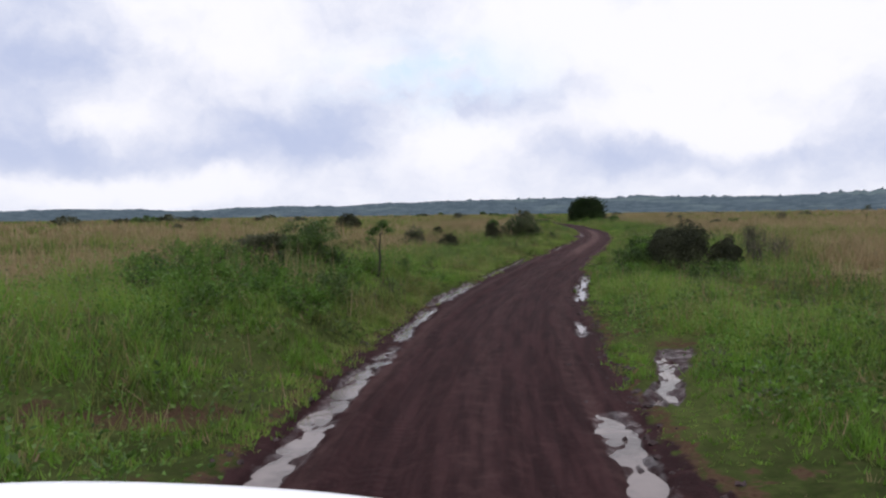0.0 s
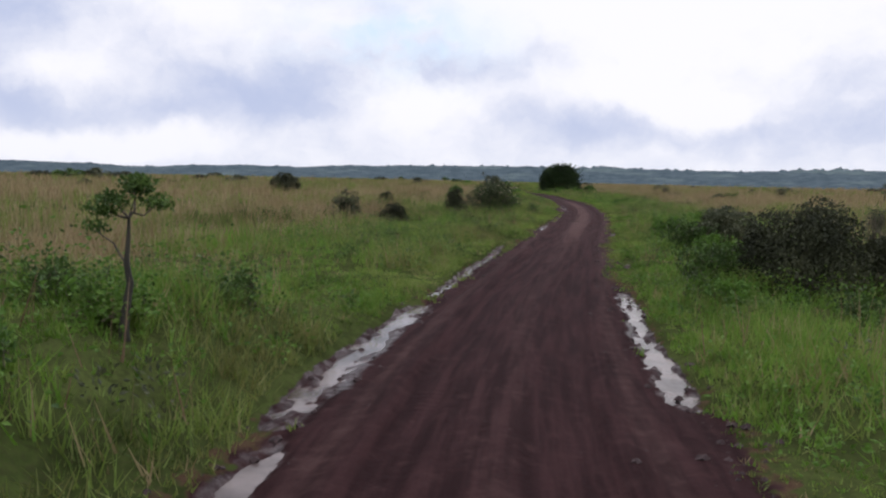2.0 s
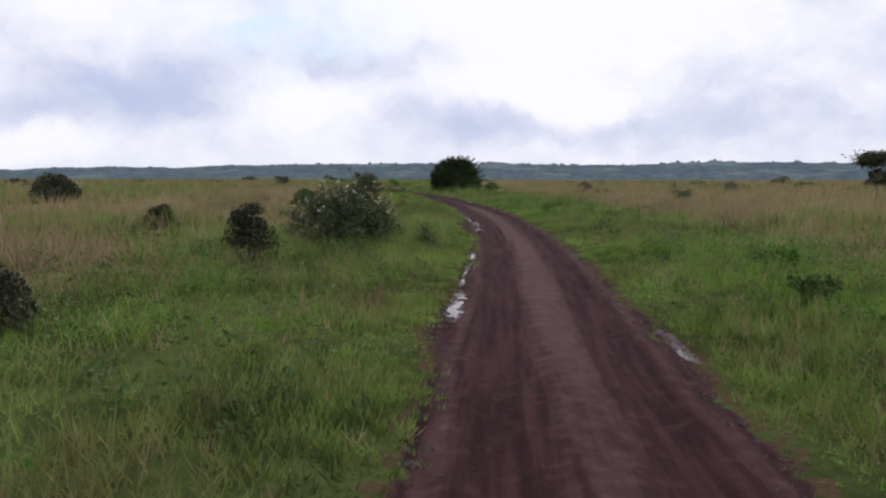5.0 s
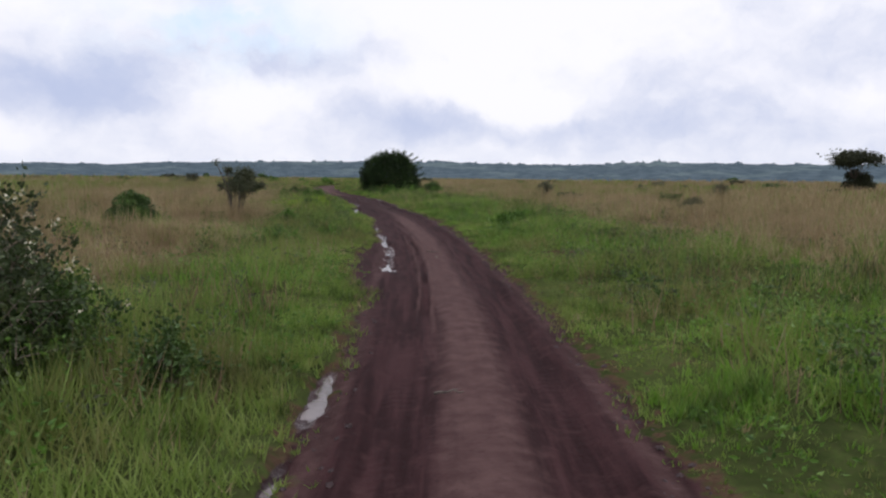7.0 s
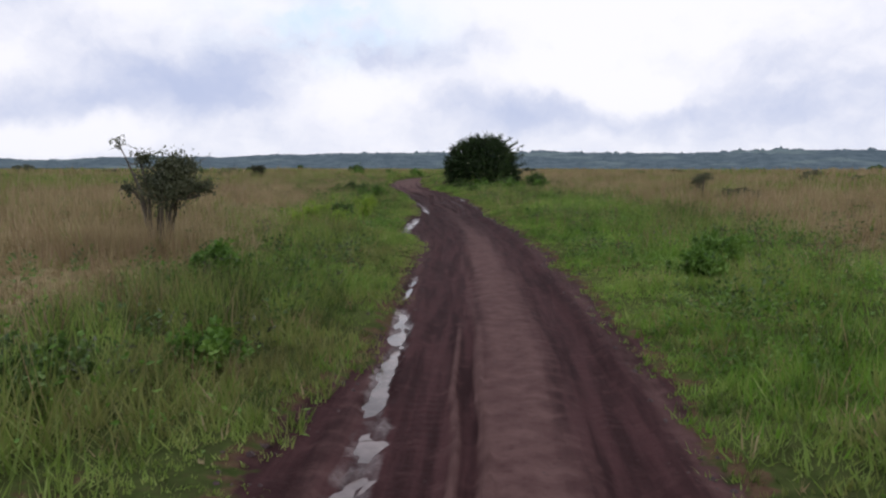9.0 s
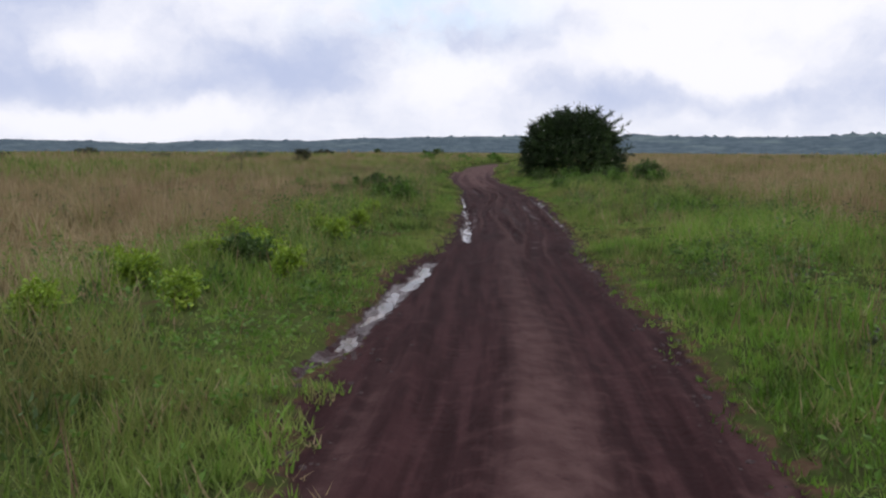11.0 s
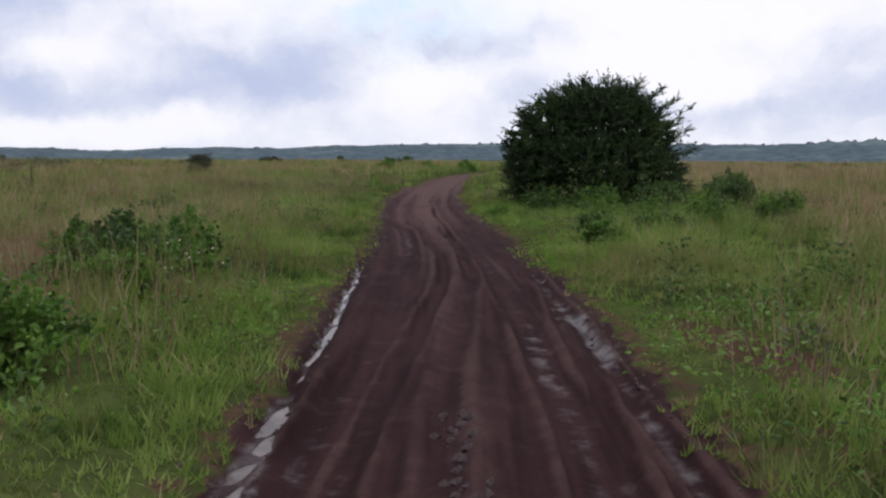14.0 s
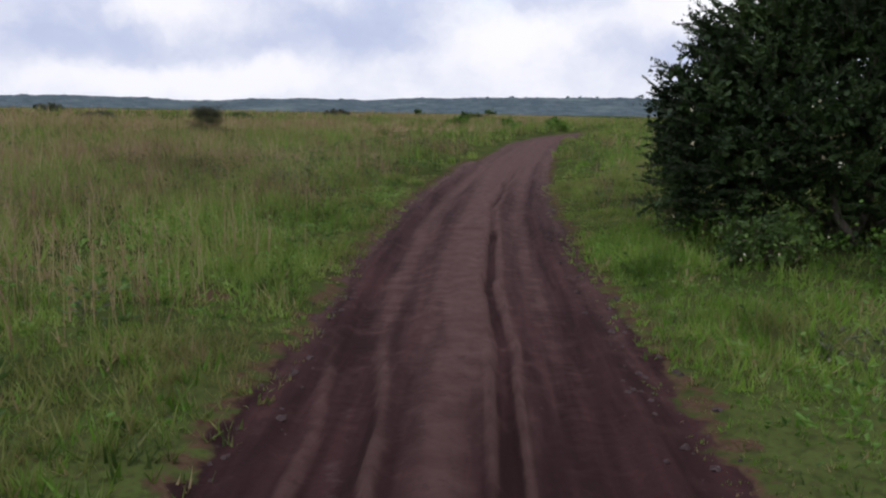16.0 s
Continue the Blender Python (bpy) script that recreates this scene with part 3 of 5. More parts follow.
def build_ground():
    def spread(fine_edge, fine_step, mid_edge, mid_step, last, grow):
        c = list(np.arange(0, fine_edge, fine_step)) + list(np.arange(fine_edge, mid_edge, mid_step))
        s = mid_step
        while c[-1] < last:
            s *= grow
            c.append(c[-1] + s)
        return np.array(c)

    edge = 2.72
    strip_u = np.linspace(-edge, edge, 121)
    strip_y = np.arange(-9, 124.01, 0.10)
    right = np.concatenate([[edge - 0.4], edge + spread(0.01, 0.01, 10.0, 0.32, 2600, 1.16)])
    ahead = spread(0.01, 0.01, 2.0, 2.0, 2600, 1.13)
    coarse_y = np.concatenate([-9 - spread(0.01, 0.01, 1.0, 1.0, 900, 1.25)[:0:-1], np.arange(-9, 124.01, 0.425), 124.4 + np.arange(0, 44, 0.6), 169 + ahead])
    ends = coarse_y[(coarse_y > 124.0)], coarse_y[coarse_y < -8.9]
    grids = [(strip_y, strip_u), (coarse_y, -right[::-1]), (coarse_y, right), (np.concatenate([strip_y[-8:-7], ends[0]]), strip_u[::5]), (np.concatenate([ends[1], strip_y[7:8]]), strip_u[::5])]
    vs, fs, uv, base = [], [], [], 0
    for ys, us in grids:
        yy, uu = np.meshgrid(ys, us, indexing="ij")
        xx = middle(yy) + uu
        zz = height(xx, yy)
        # the coarser sheet tucks in under the strip
        if us is not strip_u:
            zz = zz - 0.15 * (np.abs(uu) < edge - 0.3)
        vs.append(np.stack([xx, yy, zz], -1).reshape(-1, 3))
        uv.append(uu.ravel())
        fs.append(grid_faces(len(ys), len(us)) + base)
        base += xx.size
    me = mesh_of("ground", np.concatenate(vs), np.concatenate(fs), M_GROUND, True)
    x, y, u = np.concatenate(vs)[:, 0], np.concatenate(vs)[:, 1], np.concatenate(uv)
    a = np.abs(u)
    hw = half_width(y, np.sign(u))
    bed = puddle_bed(u, y)
    mud = np.clip(1 - smooth(a, hw - 0.15, hw + 0.55), 0, 1)
    float_attr(me, "mud", np.maximum(mud, smooth(bed, 0.40, 0.80)) * (y < 230))
    float_attr(me, "dry", dryness(x, y))
    float_attr(me, "off", u)
    # from y 98 on, paler wheel tracks also stand in for their wet shine
    crown = 0.95 * gauss(u - 0.04, 0.42) * (0.35 + 0.65 * smooth(y, 30, 42)) + 0.45 * gauss(a - 1.25, 0.2) + 0.55 * smooth(y, 98, 106) * (gauss(u + 0.7, 0.2) + gauss(u - 0.72, 0.16))
    dips, berms = braids(u, y)
    wet = wet_stretch(y)
    crown = crown * (1 - 0.8 * wet) + 1.15 * berms - 0.7 * dips + 0.35 * smooth(y, 112, 122)
    crown = crown + 0.35 * wet * gauss(u, 0.22) - 0.35 * (gauss(u - 0.74, 0.2) + gauss(u + 0.72, 0.2)) * smooth(-y, -60, -40)
    float_attr(me, "crown", crown)
    sheen = 0.55 * smooth(bed, 0.08, 0.5) + (0.22 + 0.10 * wet) * dips + 0.16 * (gauss(u - 0.74, 0.2) + gauss(u + 0.72, 0.2)) * (0.5 + 0.5 * wet) + 0.27 * wet * gauss(u - 1.28, 0.10) + 0.28 * gauss(a - hw, 0.20) * smooth(fbm(x * 0.9, y * 0.45, 83, 3), 0.46, 0.62)
    float_attr(me, "tread", (gauss(a - 0.73, 0.19)) * (1 - 0.6 * wet) * (y < 130))
    float_attr(me, "damp", np.maximum(wet, 0.6 * smooth(-y, -36, -26)))
    float_attr(me, "sheen", sheen * (y < 130))
    fringe = 0.62 * (1 - smooth(a, hw + 0.25, hw + 0.75)) * (y < 130)
    float_attr(me, "soil", np.maximum(bare_earth(x, y) * smooth(a, hw, hw + 0.5) * (1 - smooth(a, 7.5, 11)), fringe))
    tagged(new("ground", me), "grassy savanna plain with a rutted red-brown mud track across it", "ground", kind="structure")


def build_puddle(u0, y0, u1, y1, w, water):
    rows = max(6, int((y1 - y0) / 0.25))
    ys = np.linspace(y0 - 0.3, y1 + 0.3, rows)
    f = np.clip((ys - y0) / (y1 - y0), 0, 1)
    c = middle(ys) + u0 + (u1 - u0) * f
    cols = np.linspace(-1, 1, 5) * (w * 1.5 + 0.08)
    v = np.stack([c[:, None] + cols[None], np.repeat(ys[:, None], 5, 1), np.repeat((water + level(ys))[:, None], 5, 1)], -1).reshape(-1, 3)
    me = mesh_of("puddle", v, grid_faces(rows, 5), M_WATER, True)
    tagged(new("puddle", me), "muddy rainwater puddle shining along the edge of the track", "puddle", "puddles along the track", "structure")


# the hills' skyline: bearing in degrees, height of the bare ridge
RIDGE = [(-80, 6.0), (-40, 6.5), (-27, 6.6), (-23.5, 8.4), (-20.5, 7.0), (-18.6, 7.3), (-15.5, 4.2), (-11.3, 8.0), (-8.3, 9.6), (-4, 8.6), (-1.3, 11.6), (2.7, 12.8), (7.7, 14.6), (11.8, 14.8),
         (14, 16.4), (17, 14.2), (21.3, 15.6), (23, 14.8), (26.6, 14.0), (30.4, 14.4), (33, 15.8), (36, 16.4), (40, 17.0), (45, 16.0), (80, 17.0)]


def build_hills():
    az = np.radians(np.arange(-62, 70.01, 0.12))
    r = np.concatenate([np.linspace(560, 760, 8), np.linspace(780, 1000, 30), np.linspace(1030, 1400, 8)])
    aa, rr = np.meshgrid(az, r, indexing="ij")
    deg = np.degrees(aa)
    top = np.interp(deg, [p[0] for p in RIDGE], [p[1] for p in RIDGE]) + np.interp(deg, (-5, 12, 22), (0.4, 0.4, 0.8)) + 0.8 * (fbm(deg * 0.5, deg * 0, 5, 3) - 0.5)
    rise = smooth(rr, 640, 960) * (1 - 0.6 * smooth(rr, 1010, 1400))
    # woods on the slopes; taller single trees and clumps stand up along the ridge to the east
    woods = smooth(fbm(deg * 0.8, rr * 0.012, 12, 3), 0.42, 0.58)
    crowns = 1.6 * vnoise(deg * 6.5, rr * 0.09, 9) * (0.35 + 0.65 * woods)
    clump = smooth(fbm(deg * 0.55, rr * 0 + 1.0, 44, 3), 0.50, 0.66) * smooth(deg, 9, 15) * (0.6 + 0.4 * smooth(-deg, -40, -34))
    trees = 4.4 * clump * smooth(vnoise(deg * 2.6, rr * 0.03, 3), 0.25, 0.85) * (0.55 + 0.45 * vnoise(deg * 7.0, rr * 0.05, 7))
    lone = 2.6 * smooth(vnoise(deg * 3.4, rr * 0.02, 19), 0.80, 0.97) * (0.35 + 0.65 * smooth(deg, -2, 10))
    crest = 0.25 + 0.75 * smooth(rr, 880, 955)
    zz = -14 + (top + 12.6) * rise + (crowns + trees * crest + lone * crest) * smooth(rr, 600, 700)
    x, y = 15 + rr * np.sin(aa), 50 + rr * np.cos(aa)
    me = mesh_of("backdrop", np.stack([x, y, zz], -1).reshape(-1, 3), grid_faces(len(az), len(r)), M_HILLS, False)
    tagged(new("backdrop", me), "low wooded hills far off, blue haze painted into their colour and glow", "hills", kind="structure")


build_ground()
for i, p in enumerate(PUDDLES):
    build_puddle(*p, -0.066 + 0.004 * (i % 3))
build_hills()

# ---------------------------------------------------------------- shrubs and trees


def lobes(rng, w, d, z0, z1, count):
    """Overlapping rounded masses that make up a crown's outline."""
    c = np.zeros((count, 4))
    for i in range(count):
        an, rr = rng.uniform(0, 2 * np.pi), math.sqrt(rng.uniform(0, 1)) * 0.74
        up = rng.uniform(0.22, 0.86) * (1 - 0.45 * rr)
        c[i] = (rr * math.cos(an) * w / 2, rr * math.sin(an) * d / 2, z0 + (z1 - z0) * up, rng.uniform(0.15, 0.30) * min(w, d, 1.6 * (z1 - z0)))
    return c


def crown_leaves(rng, lb, sprays, per, twig, leaf, leaf_w, z_floor, shell=0.55, up=0.35):
    """Leafy sprays that fill the lobes, thickest at their outsides. Returns leaves and the twigs that carry them."""
    pick = rng.integers(0, len(lb), sprays)
    way = unit(rng.normal(size=(sprays, 3)) + np.array([0, 0, 0.25]))
    rad = lb[pick, 3] * rng.uniform(shell, 1.05, sprays) ** 0.8
    pos = lb[pick, :3] + way * rad[:, None]
    pos[:, 2] = np.maximum(pos[:, 2], z_floor + rng.uniform(0, 0.12, sprays))
    ax = unit(way + rng.normal(size=(sprays, 3)) * 0.45 + np.array([0, 0, up]))
    ln = twig * rng.uniform(0.6, 1.4, sprays)
    t = rng.uniform(0, 1, (sprays, per, 1))
    q = pos[:, None] + ax[:, None] * ln[:, None, None] * (t - 0.35) + rng.normal(size=(sprays, per, 3)) * twig * 0.12
    lw = unit(rng.normal(size=(sprays, per, 3)) * 0.8 + ax[:, None] * 0.8)
    v, f = leaf_quads(rng, q.reshape(-1, 3), lw.reshape(-1, 3), leaf, 1.15 * leaf_w)
    return v, f, pos, ax, ln


def twig_prisms(pos, ax, ln, r):
    """Thin three-sided twigs."""
    n = len(pos)
    a, b = pos - ax * (ln * 0.6)[:, None], pos + ax * (ln * 0.55)[:, None]
    s = unit(np.cross(ax, np.array([0.31, 0.22, 0.93])))
    q = np.cross(ax, s)
    vs = [a + s * r, a - s * r * 0.5 + q * r * 0.87, a - s * r * 0.5 - q * r * 0.87, b]
    v = np.stack(vs, 1).reshape(-1, 3)
    i = np.arange(n)[:, None] * 4
    f = np.concatenate([i + np.array([[0, 1, 3]]), i + np.array([[1, 2, 3]]), i + np.array([[2, 0, 3]])])
    return v, f


def stem_path(rng, base, tip, r, bends=5, sway=0.1):
    base, tip = np.array(base, float), np.array(tip, float)
    t = np.linspace(0, 1, bends)[:, None]
    p = base + (tip - base) * t + rng.normal(size=(bends, 3)) * sway * np.linalg.norm(tip - base) * np.sin(np.pi * t)
    return p, r * (1 - 0.75 * t[:, 0])


def stand(name, x, y, turn=0.0, sink=0.03):
    e = new(name)
    e.matrix_basis = pose(x, y, float(height(x, y)) - sink, 0, 0, turn)
    e.empty_display_size = 0.3
    return e


def shrub(name, label, x, y, w, h, material, seed, z0=0.0, dense=1.0, leaf=0.05, leaf_w=0.016, twig=0.3, bloom=0, category="shrub", group="", d=None, count=None, stems=4, bark=None, shell=0.55):
    rng = np.random.default_rng(seed)
    root = tagged(stand(name, x, y), label, category, group)
    lb = lobes(rng, w, d or w, z0, h, count or 13)
    area = w * h
    n = int(max(60, 150 * dense * area / max(leaf / 0.05, 0.5)))
    v, f, pos, ax, ln = crown_leaves(rng, lb, n, 20, twig, leaf, leaf_w, z0, shell)
    part("foliage", mesh_of("foliage", v, f, material), root)
    for i in range(stems):
        c = lb[i % len(lb)]
        b = (rng.normal() * 0.05 * w, rng.normal() * 0.05 * w, -0.05)
        pv, pf = tubes([stem_path(rng, b, c[:3] + np.array([0, 0, 0.2 * c[3]]), 0.018 + 0.012 * h)])
        part("stem", mesh_of("stem", pv, pf, bark or M_BARK, True), root)
    tv, tf = twig_prisms(pos, ax, ln, 0.004 + 0.001 * h)
    tagged(part("twig_mass", mesh_of("twig_mass", tv, tf, M_TWIG), root), kind="stuff")
    if bloom:
        k = rng.choice(len(pos), bloom)
        k = k[pos[k][:, 2] > z0 + 0.45 * (h - z0)]
        bp = (pos + ax * (ln * 0.6)[:, None])[k]
        bp = np.repeat(bp, 5, 0) + rng.normal(size=(5 * len(bp), 3)) * 0.018
        bv, bf = leaf_quads(rng, bp, rng.normal(size=bp.shape) + np.array([0, 0, 0.6]), 0.042, 0.015)
        part("blossom", mesh_of("blossom", bv, bf, M_BLOOM), root, "clusters of small pale flowers")
    return root


def feathers(rng, base, way, length, per, leaf, leaf_w):
    """Feathery sprays: along each one leaflets stand off to both sides, shorter towards its tip."""
    n = len(base)
    way = unit(way)
    side = unit(np.cross(way, np.array([0, 0, 1.0]) + 0.35 * rng.normal(size=(n, 3))))
    t = np.sort(rng.uniform(0, 1, (n, per)), 1)[..., None]
    flip = np.where(np.arange(per) % 2 == 0, 1.0, -1.0)[None, :, None]
    q = base[:, None] + way[:, None] * (t * length[:, None, None]) - np.array([0, 0, 0.10]) * t ** 2 * length[:, None, None]
    w = side[:, None] * flip + way[:, None] * 0.75 + rng.normal(size=(n, per, 3)) * 0.28
    grow = (1.15 - 0.7 * t).reshape(-1, 1)
    v, f = leaf_quads(rng, q.reshape(-1, 3), w.reshape(-1, 3), leaf * grow, leaf_w)
    return v, f


def big_bush(x, y):
    """The tall dense bush that the track swings round."""
    rng = np.random.default_rng(5)
    root = tagged(stand("large_bush", x, y), "tall dense dark green bush standing beside the track bend", "bush")
    lb = [(-1.5, -0.5, 1.5, 1.10), (-1.0, 0.4, 2.3, 1.1), (-0.2, -0.5, 2.55, 1.15), (0.55, 0.1, 2.6, 1.1), (1.2, -0.3, 2.0, 1.1), (1.75, 0.2, 1.35, 0.95),
          (-0.6, -0.9, 1.2, 1.25), (0.6, -0.9, 1.1, 1.25), (1.5, -0.6, 0.85, 0.9), (-1.85, -0.2, 0.8, 0.8), (-1.3, 0.8, 1.2, 1.0), (0.2, 1.1, 1.7, 1.4),
          (1.3, 1.1, 1.4, 1.2), (-1.9, 0.1, 1.4, 0.75), (0.1, 0.0, 1.4, 1.6), (0.2, -0.2, 3.15, 0.75), (-0.7, -0.2, 3.05, 0.75), (-1.45, -0.1, 2.65, 0.8),
          (-1.85, 0.0, 2.05, 0.75), (1.05, 0.0, 2.95, 0.70), (1.65, 0.1, 2.35, 0.65), (2.05, 0.1, 0.9, 0.6)]
    lb = np.array(lb) * np.array([1.06, 0.98, 0.94, 0.95])
    # boughs end in feathery sprays that reach outward and up, in layers with dark gaps between
    n = 3300
    pick = rng.integers(0, len(lb), n)
    nor = unit(rng.normal(size=(n, 3)) + np.array([0, -0.1, 0.15]))
    base = lb[pick, :3] + nor * (lb[pick, 3] * rng.uniform(0.62, 0.96, n))[:, None]
    base[:, 2] = np.round(base[:, 2] / 0.24) * 0.24 + rng.normal(size=n) * 0.045
    base[:, 2] = np.maximum(base[:, 2], 0.06)
    out = nor * np.array([1, 1, 0.35]) + 0.5 * unit(base - np.array([0, 0, 1.2])) * np.array([1, 1, 0.5]) + np.array([0, 0, 0.42]) + rng.normal(size=(n, 3)) * 0.22
    ln = 0.42 * rng.uniform(0.55, 1.35, n)
    v, f = feathers(rng, base, out, ln, 38, 0.085, 0.014)
    # sparser leaves fill the inside
    iv, jf, _, _, _ = crown_leaves(rng, lb * np.array([1, 1, 1, 0.90]), 1500, 26, 0.4, 0.10, 0.034, 0.02, 0.3)
    v, f = np.concatenate([v, iv]), np.concatenate([f, jf + len(v)])
    part("foliage", mesh_of("foliage", v, f, M_BUSH), root)
    tv, tf = twig_prisms(base + unit(out) * (ln * 0.4)[:, None], unit(out), ln, 0.006)
    tagged(part("twig_mass", mesh_of("twig_mass", tv, tf, M_BARK), root), kind="stuff")
    # loose boughs that stand clear of the crown, most of them on its far side from the track
    loose = [((1.7, 0.0, 0.7), (3.0, 0.1, 1.15)), ((1.8, -0.2, 1.2), (3.15, -0.1, 1.75)), ((1.8, 0.1, 1.6), (3.1, 0.2, 2.35)), ((1.6, 0.0, 2.0), (2.95, -0.1, 2.95)), ((1.5, 0.1, 2.4), (2.65, 0.1, 3.25)),
             ((1.2, 0.0, 2.8), (2.05, 0.0, 3.55)), ((0.4, 0.0, 3.1), (0.75, 0.0, 3.75)), ((-0.3, 0.0, 3.1), (-0.45, -0.1, 3.75)), ((-1.1, 0.0, 2.7), (-1.5, 0.0, 3.35)), ((-1.6, 0.0, 2.2), (-2.35, 0.0, 2.8)),
             ((-1.8, 0.0, 1.5), (-2.75, -0.1, 1.9)), ((-1.8, 0.0, 0.8), (-2.8, 0.0, 1.0)), ((-1.7, -0.2, 0.4), (-2.85, -0.2, 0.45)), ((1.7, -0.4, 0.4), (2.9, -0.4, 0.6)), ((0.9, 0.1, 3.0), (1.35, 0.1, 3.75))]
    for a, b in loose:
        p, r = stem_path(rng, a, b, 0.022, 6, 0.05)
        pv, pf = tubes([(p, r)], 5)
        bough = part("bough", mesh_of("bough", pv, pf, M_BARK, True), root)
        k = 34
        t = rng.uniform(0.15, 1.0, k)
        q = np.stack([np.interp(t, np.linspace(0, 1, 6), p[:, c]) for c in range(3)], -1)
        w = unit(np.array(b, float) - np.array(a, float)) + rng.normal(size=(k, 3)) * 0.55 + np.array([0, 0, 0.25])
        fv, ff = feathers(rng, q, w, 0.34 * rng.uniform(0.6, 1.2, k), 30, 0.08, 0.013)
        part("bough_leaves", mesh_of("bough_leaves", fv, ff, M_BUSH), bough)
    for i in range(9):
        c = lb[i]
        pv, pf = tubes([stem_path(rng, (rng.normal() * 0.35, rng.normal() * 0.35, -0.1), c[:3], 0.07)], 6)
        part("stem", mesh_of("stem", pv, pf, M_BARK, True), root)
    k = rng.choice(np.where((base[:, 2] < 2.2) & (base[:, 1] < 0))[0], 40)
    bp = np.repeat((base + unit(out) * (ln * 0.8)[:, None])[k], 4, 0) + rng.normal(size=(160, 3)) * 0.02
    bv, bf = leaf_quads(rng, bp, rng.normal(size=bp.shape), 0.045, 0.018)
    part("blossom", mesh_of("blossom", bv, bf, M_BLOOM), root, "scattered small pale flowers")


def small_tree(x, y, h, seed, spread_w=0.34, label="thin crooked sapling with a flat tufted crown", material=None, group=""):
    rng = np.random.default_rng(seed)
    root = tagged(stand("sapling", x, y), label, "tree", group)
    top = np.array([0.05, 0.0, h * 0.74])
    p, r = stem_path(rng, (0, 0, -0.06), top, 0.062 * h / 1.75, 7, 0.016)
    v, f = tubes([(p, r)], 6)
    part("trunk", mesh_of("trunk", v, f, M_TRUNK, True), root)
    arms = [(0.24, 0.06, 0.16), (-0.22, -0.05, 0.08), (0.06, 0.12, 0.30), (-0.10, -0.12, 0.20), (0.10, -0.03, 0.38), (-0.30, 0.03, -0.10)]
    pos, way = [], []
    for i, (ax, ay, az) in enumerate(arms):
        s = spread_w / 0.34
        tip = top + np.array([ax * s, ay * s, az * h / 1.75])
        b = p[-1] if i < 5 else p[4]
        q, rr = stem_path(rng, b, tip, 0.014 * h / 1.75, 5, 0.08)
        v, f = tubes([(q, rr)], 4)
        part("limb", mesh_of("limb", v, f, M_BARK, True), root)
        n = 230 if i < 5 else 90
        pos.append(tip + rng.normal(size=(n, 3)) * np.array([0.070, 0.070, 0.030]) * s)
        way.append(rng.normal(size=(n, 3)) + np.array([0, 0, 0.7]))
    v, f = leaf_quads(rng, np.concatenate(pos), np.concatenate(way), 0.045 * max(1, h / 2.4), 0.013 * max(1, h / 2.4))
    part("crown", mesh_of("crown", v, f, material or M_GREEN), root)
    return root


def dome_bush(label, x, y, w, h, seed, material, leaf=0.06, lumps=60, group="", flat=0.55, foot=0.18):
    """A compact bush: a lumpy rounded canopy closely covered with small leaves, dark and open underneath."""
    rng = np.random.default_rng(seed)
    root = tagged(stand("bush", x, y), label, "bush", group)
    # lumps crowd together under a rounded, slightly flattened outline
    an, rr = rng.uniform(0, 2 * np.pi, lumps), np.sqrt(rng.uniform(0, 1, lumps))
    top = np.sqrt(np.maximum(1 - (0.92 * rr) ** 2, 0)) * (1 - flat) + flat * (1 - rr ** 3)
    size = rng.uniform(0.10, 0.19, lumps) * min(w, 1.5 * h)
    reach = (w / 2 - 0.8 * size) * (1 + 0.10 * np.sin(3 * an + seed))
    zc = h * foot + (h * (1 - foot) * top - 0.6 * size) * np.sqrt(rng.uniform(0.15, 1, lumps))
    c = np.stack([np.cos(an) * rr * reach, np.sin(an) * rr * reach, np.maximum(zc, 0.6 * size)], -1)
    count = int(min(16000, 2.6 * lumps * (size.mean() / leaf) ** 2 * 4))
    pick = rng.integers(0, lumps, count)
    nor = unit(rng.normal(size=(count, 3)) + np.array([0, 0, 0.35]))
    p = c[pick] + nor * (size[pick] * rng.uniform(0.72, 1.04, count))[:, None] * np.array([1, 1, 0.8])
    p[:, 2] = np.maximum(p[:, 2], 0.02)
    # leaves lie along the lumps' outsides, tips a little outward
    side = unit(np.cross(nor, rng.normal(size=(count, 3))))
    v, f = leaf_quads(rng, p, side + 0.35 * nor, leaf, 0.42 * leaf)
    part("foliage", mesh_of("foliage", v, f, material), root)
    for i in range(6):
        q, r = stem_path(rng, (rng.normal() * 0.08 * w, rng.normal() * 0.08 * w, -0.06), c[i], 0.016 + 0.012 * h, 5, 0.08)
        pv, pf = tubes([(q, r)], 5)
        part("stem", mesh_of("stem", pv, pf, M_BARK, True), root)
    return root


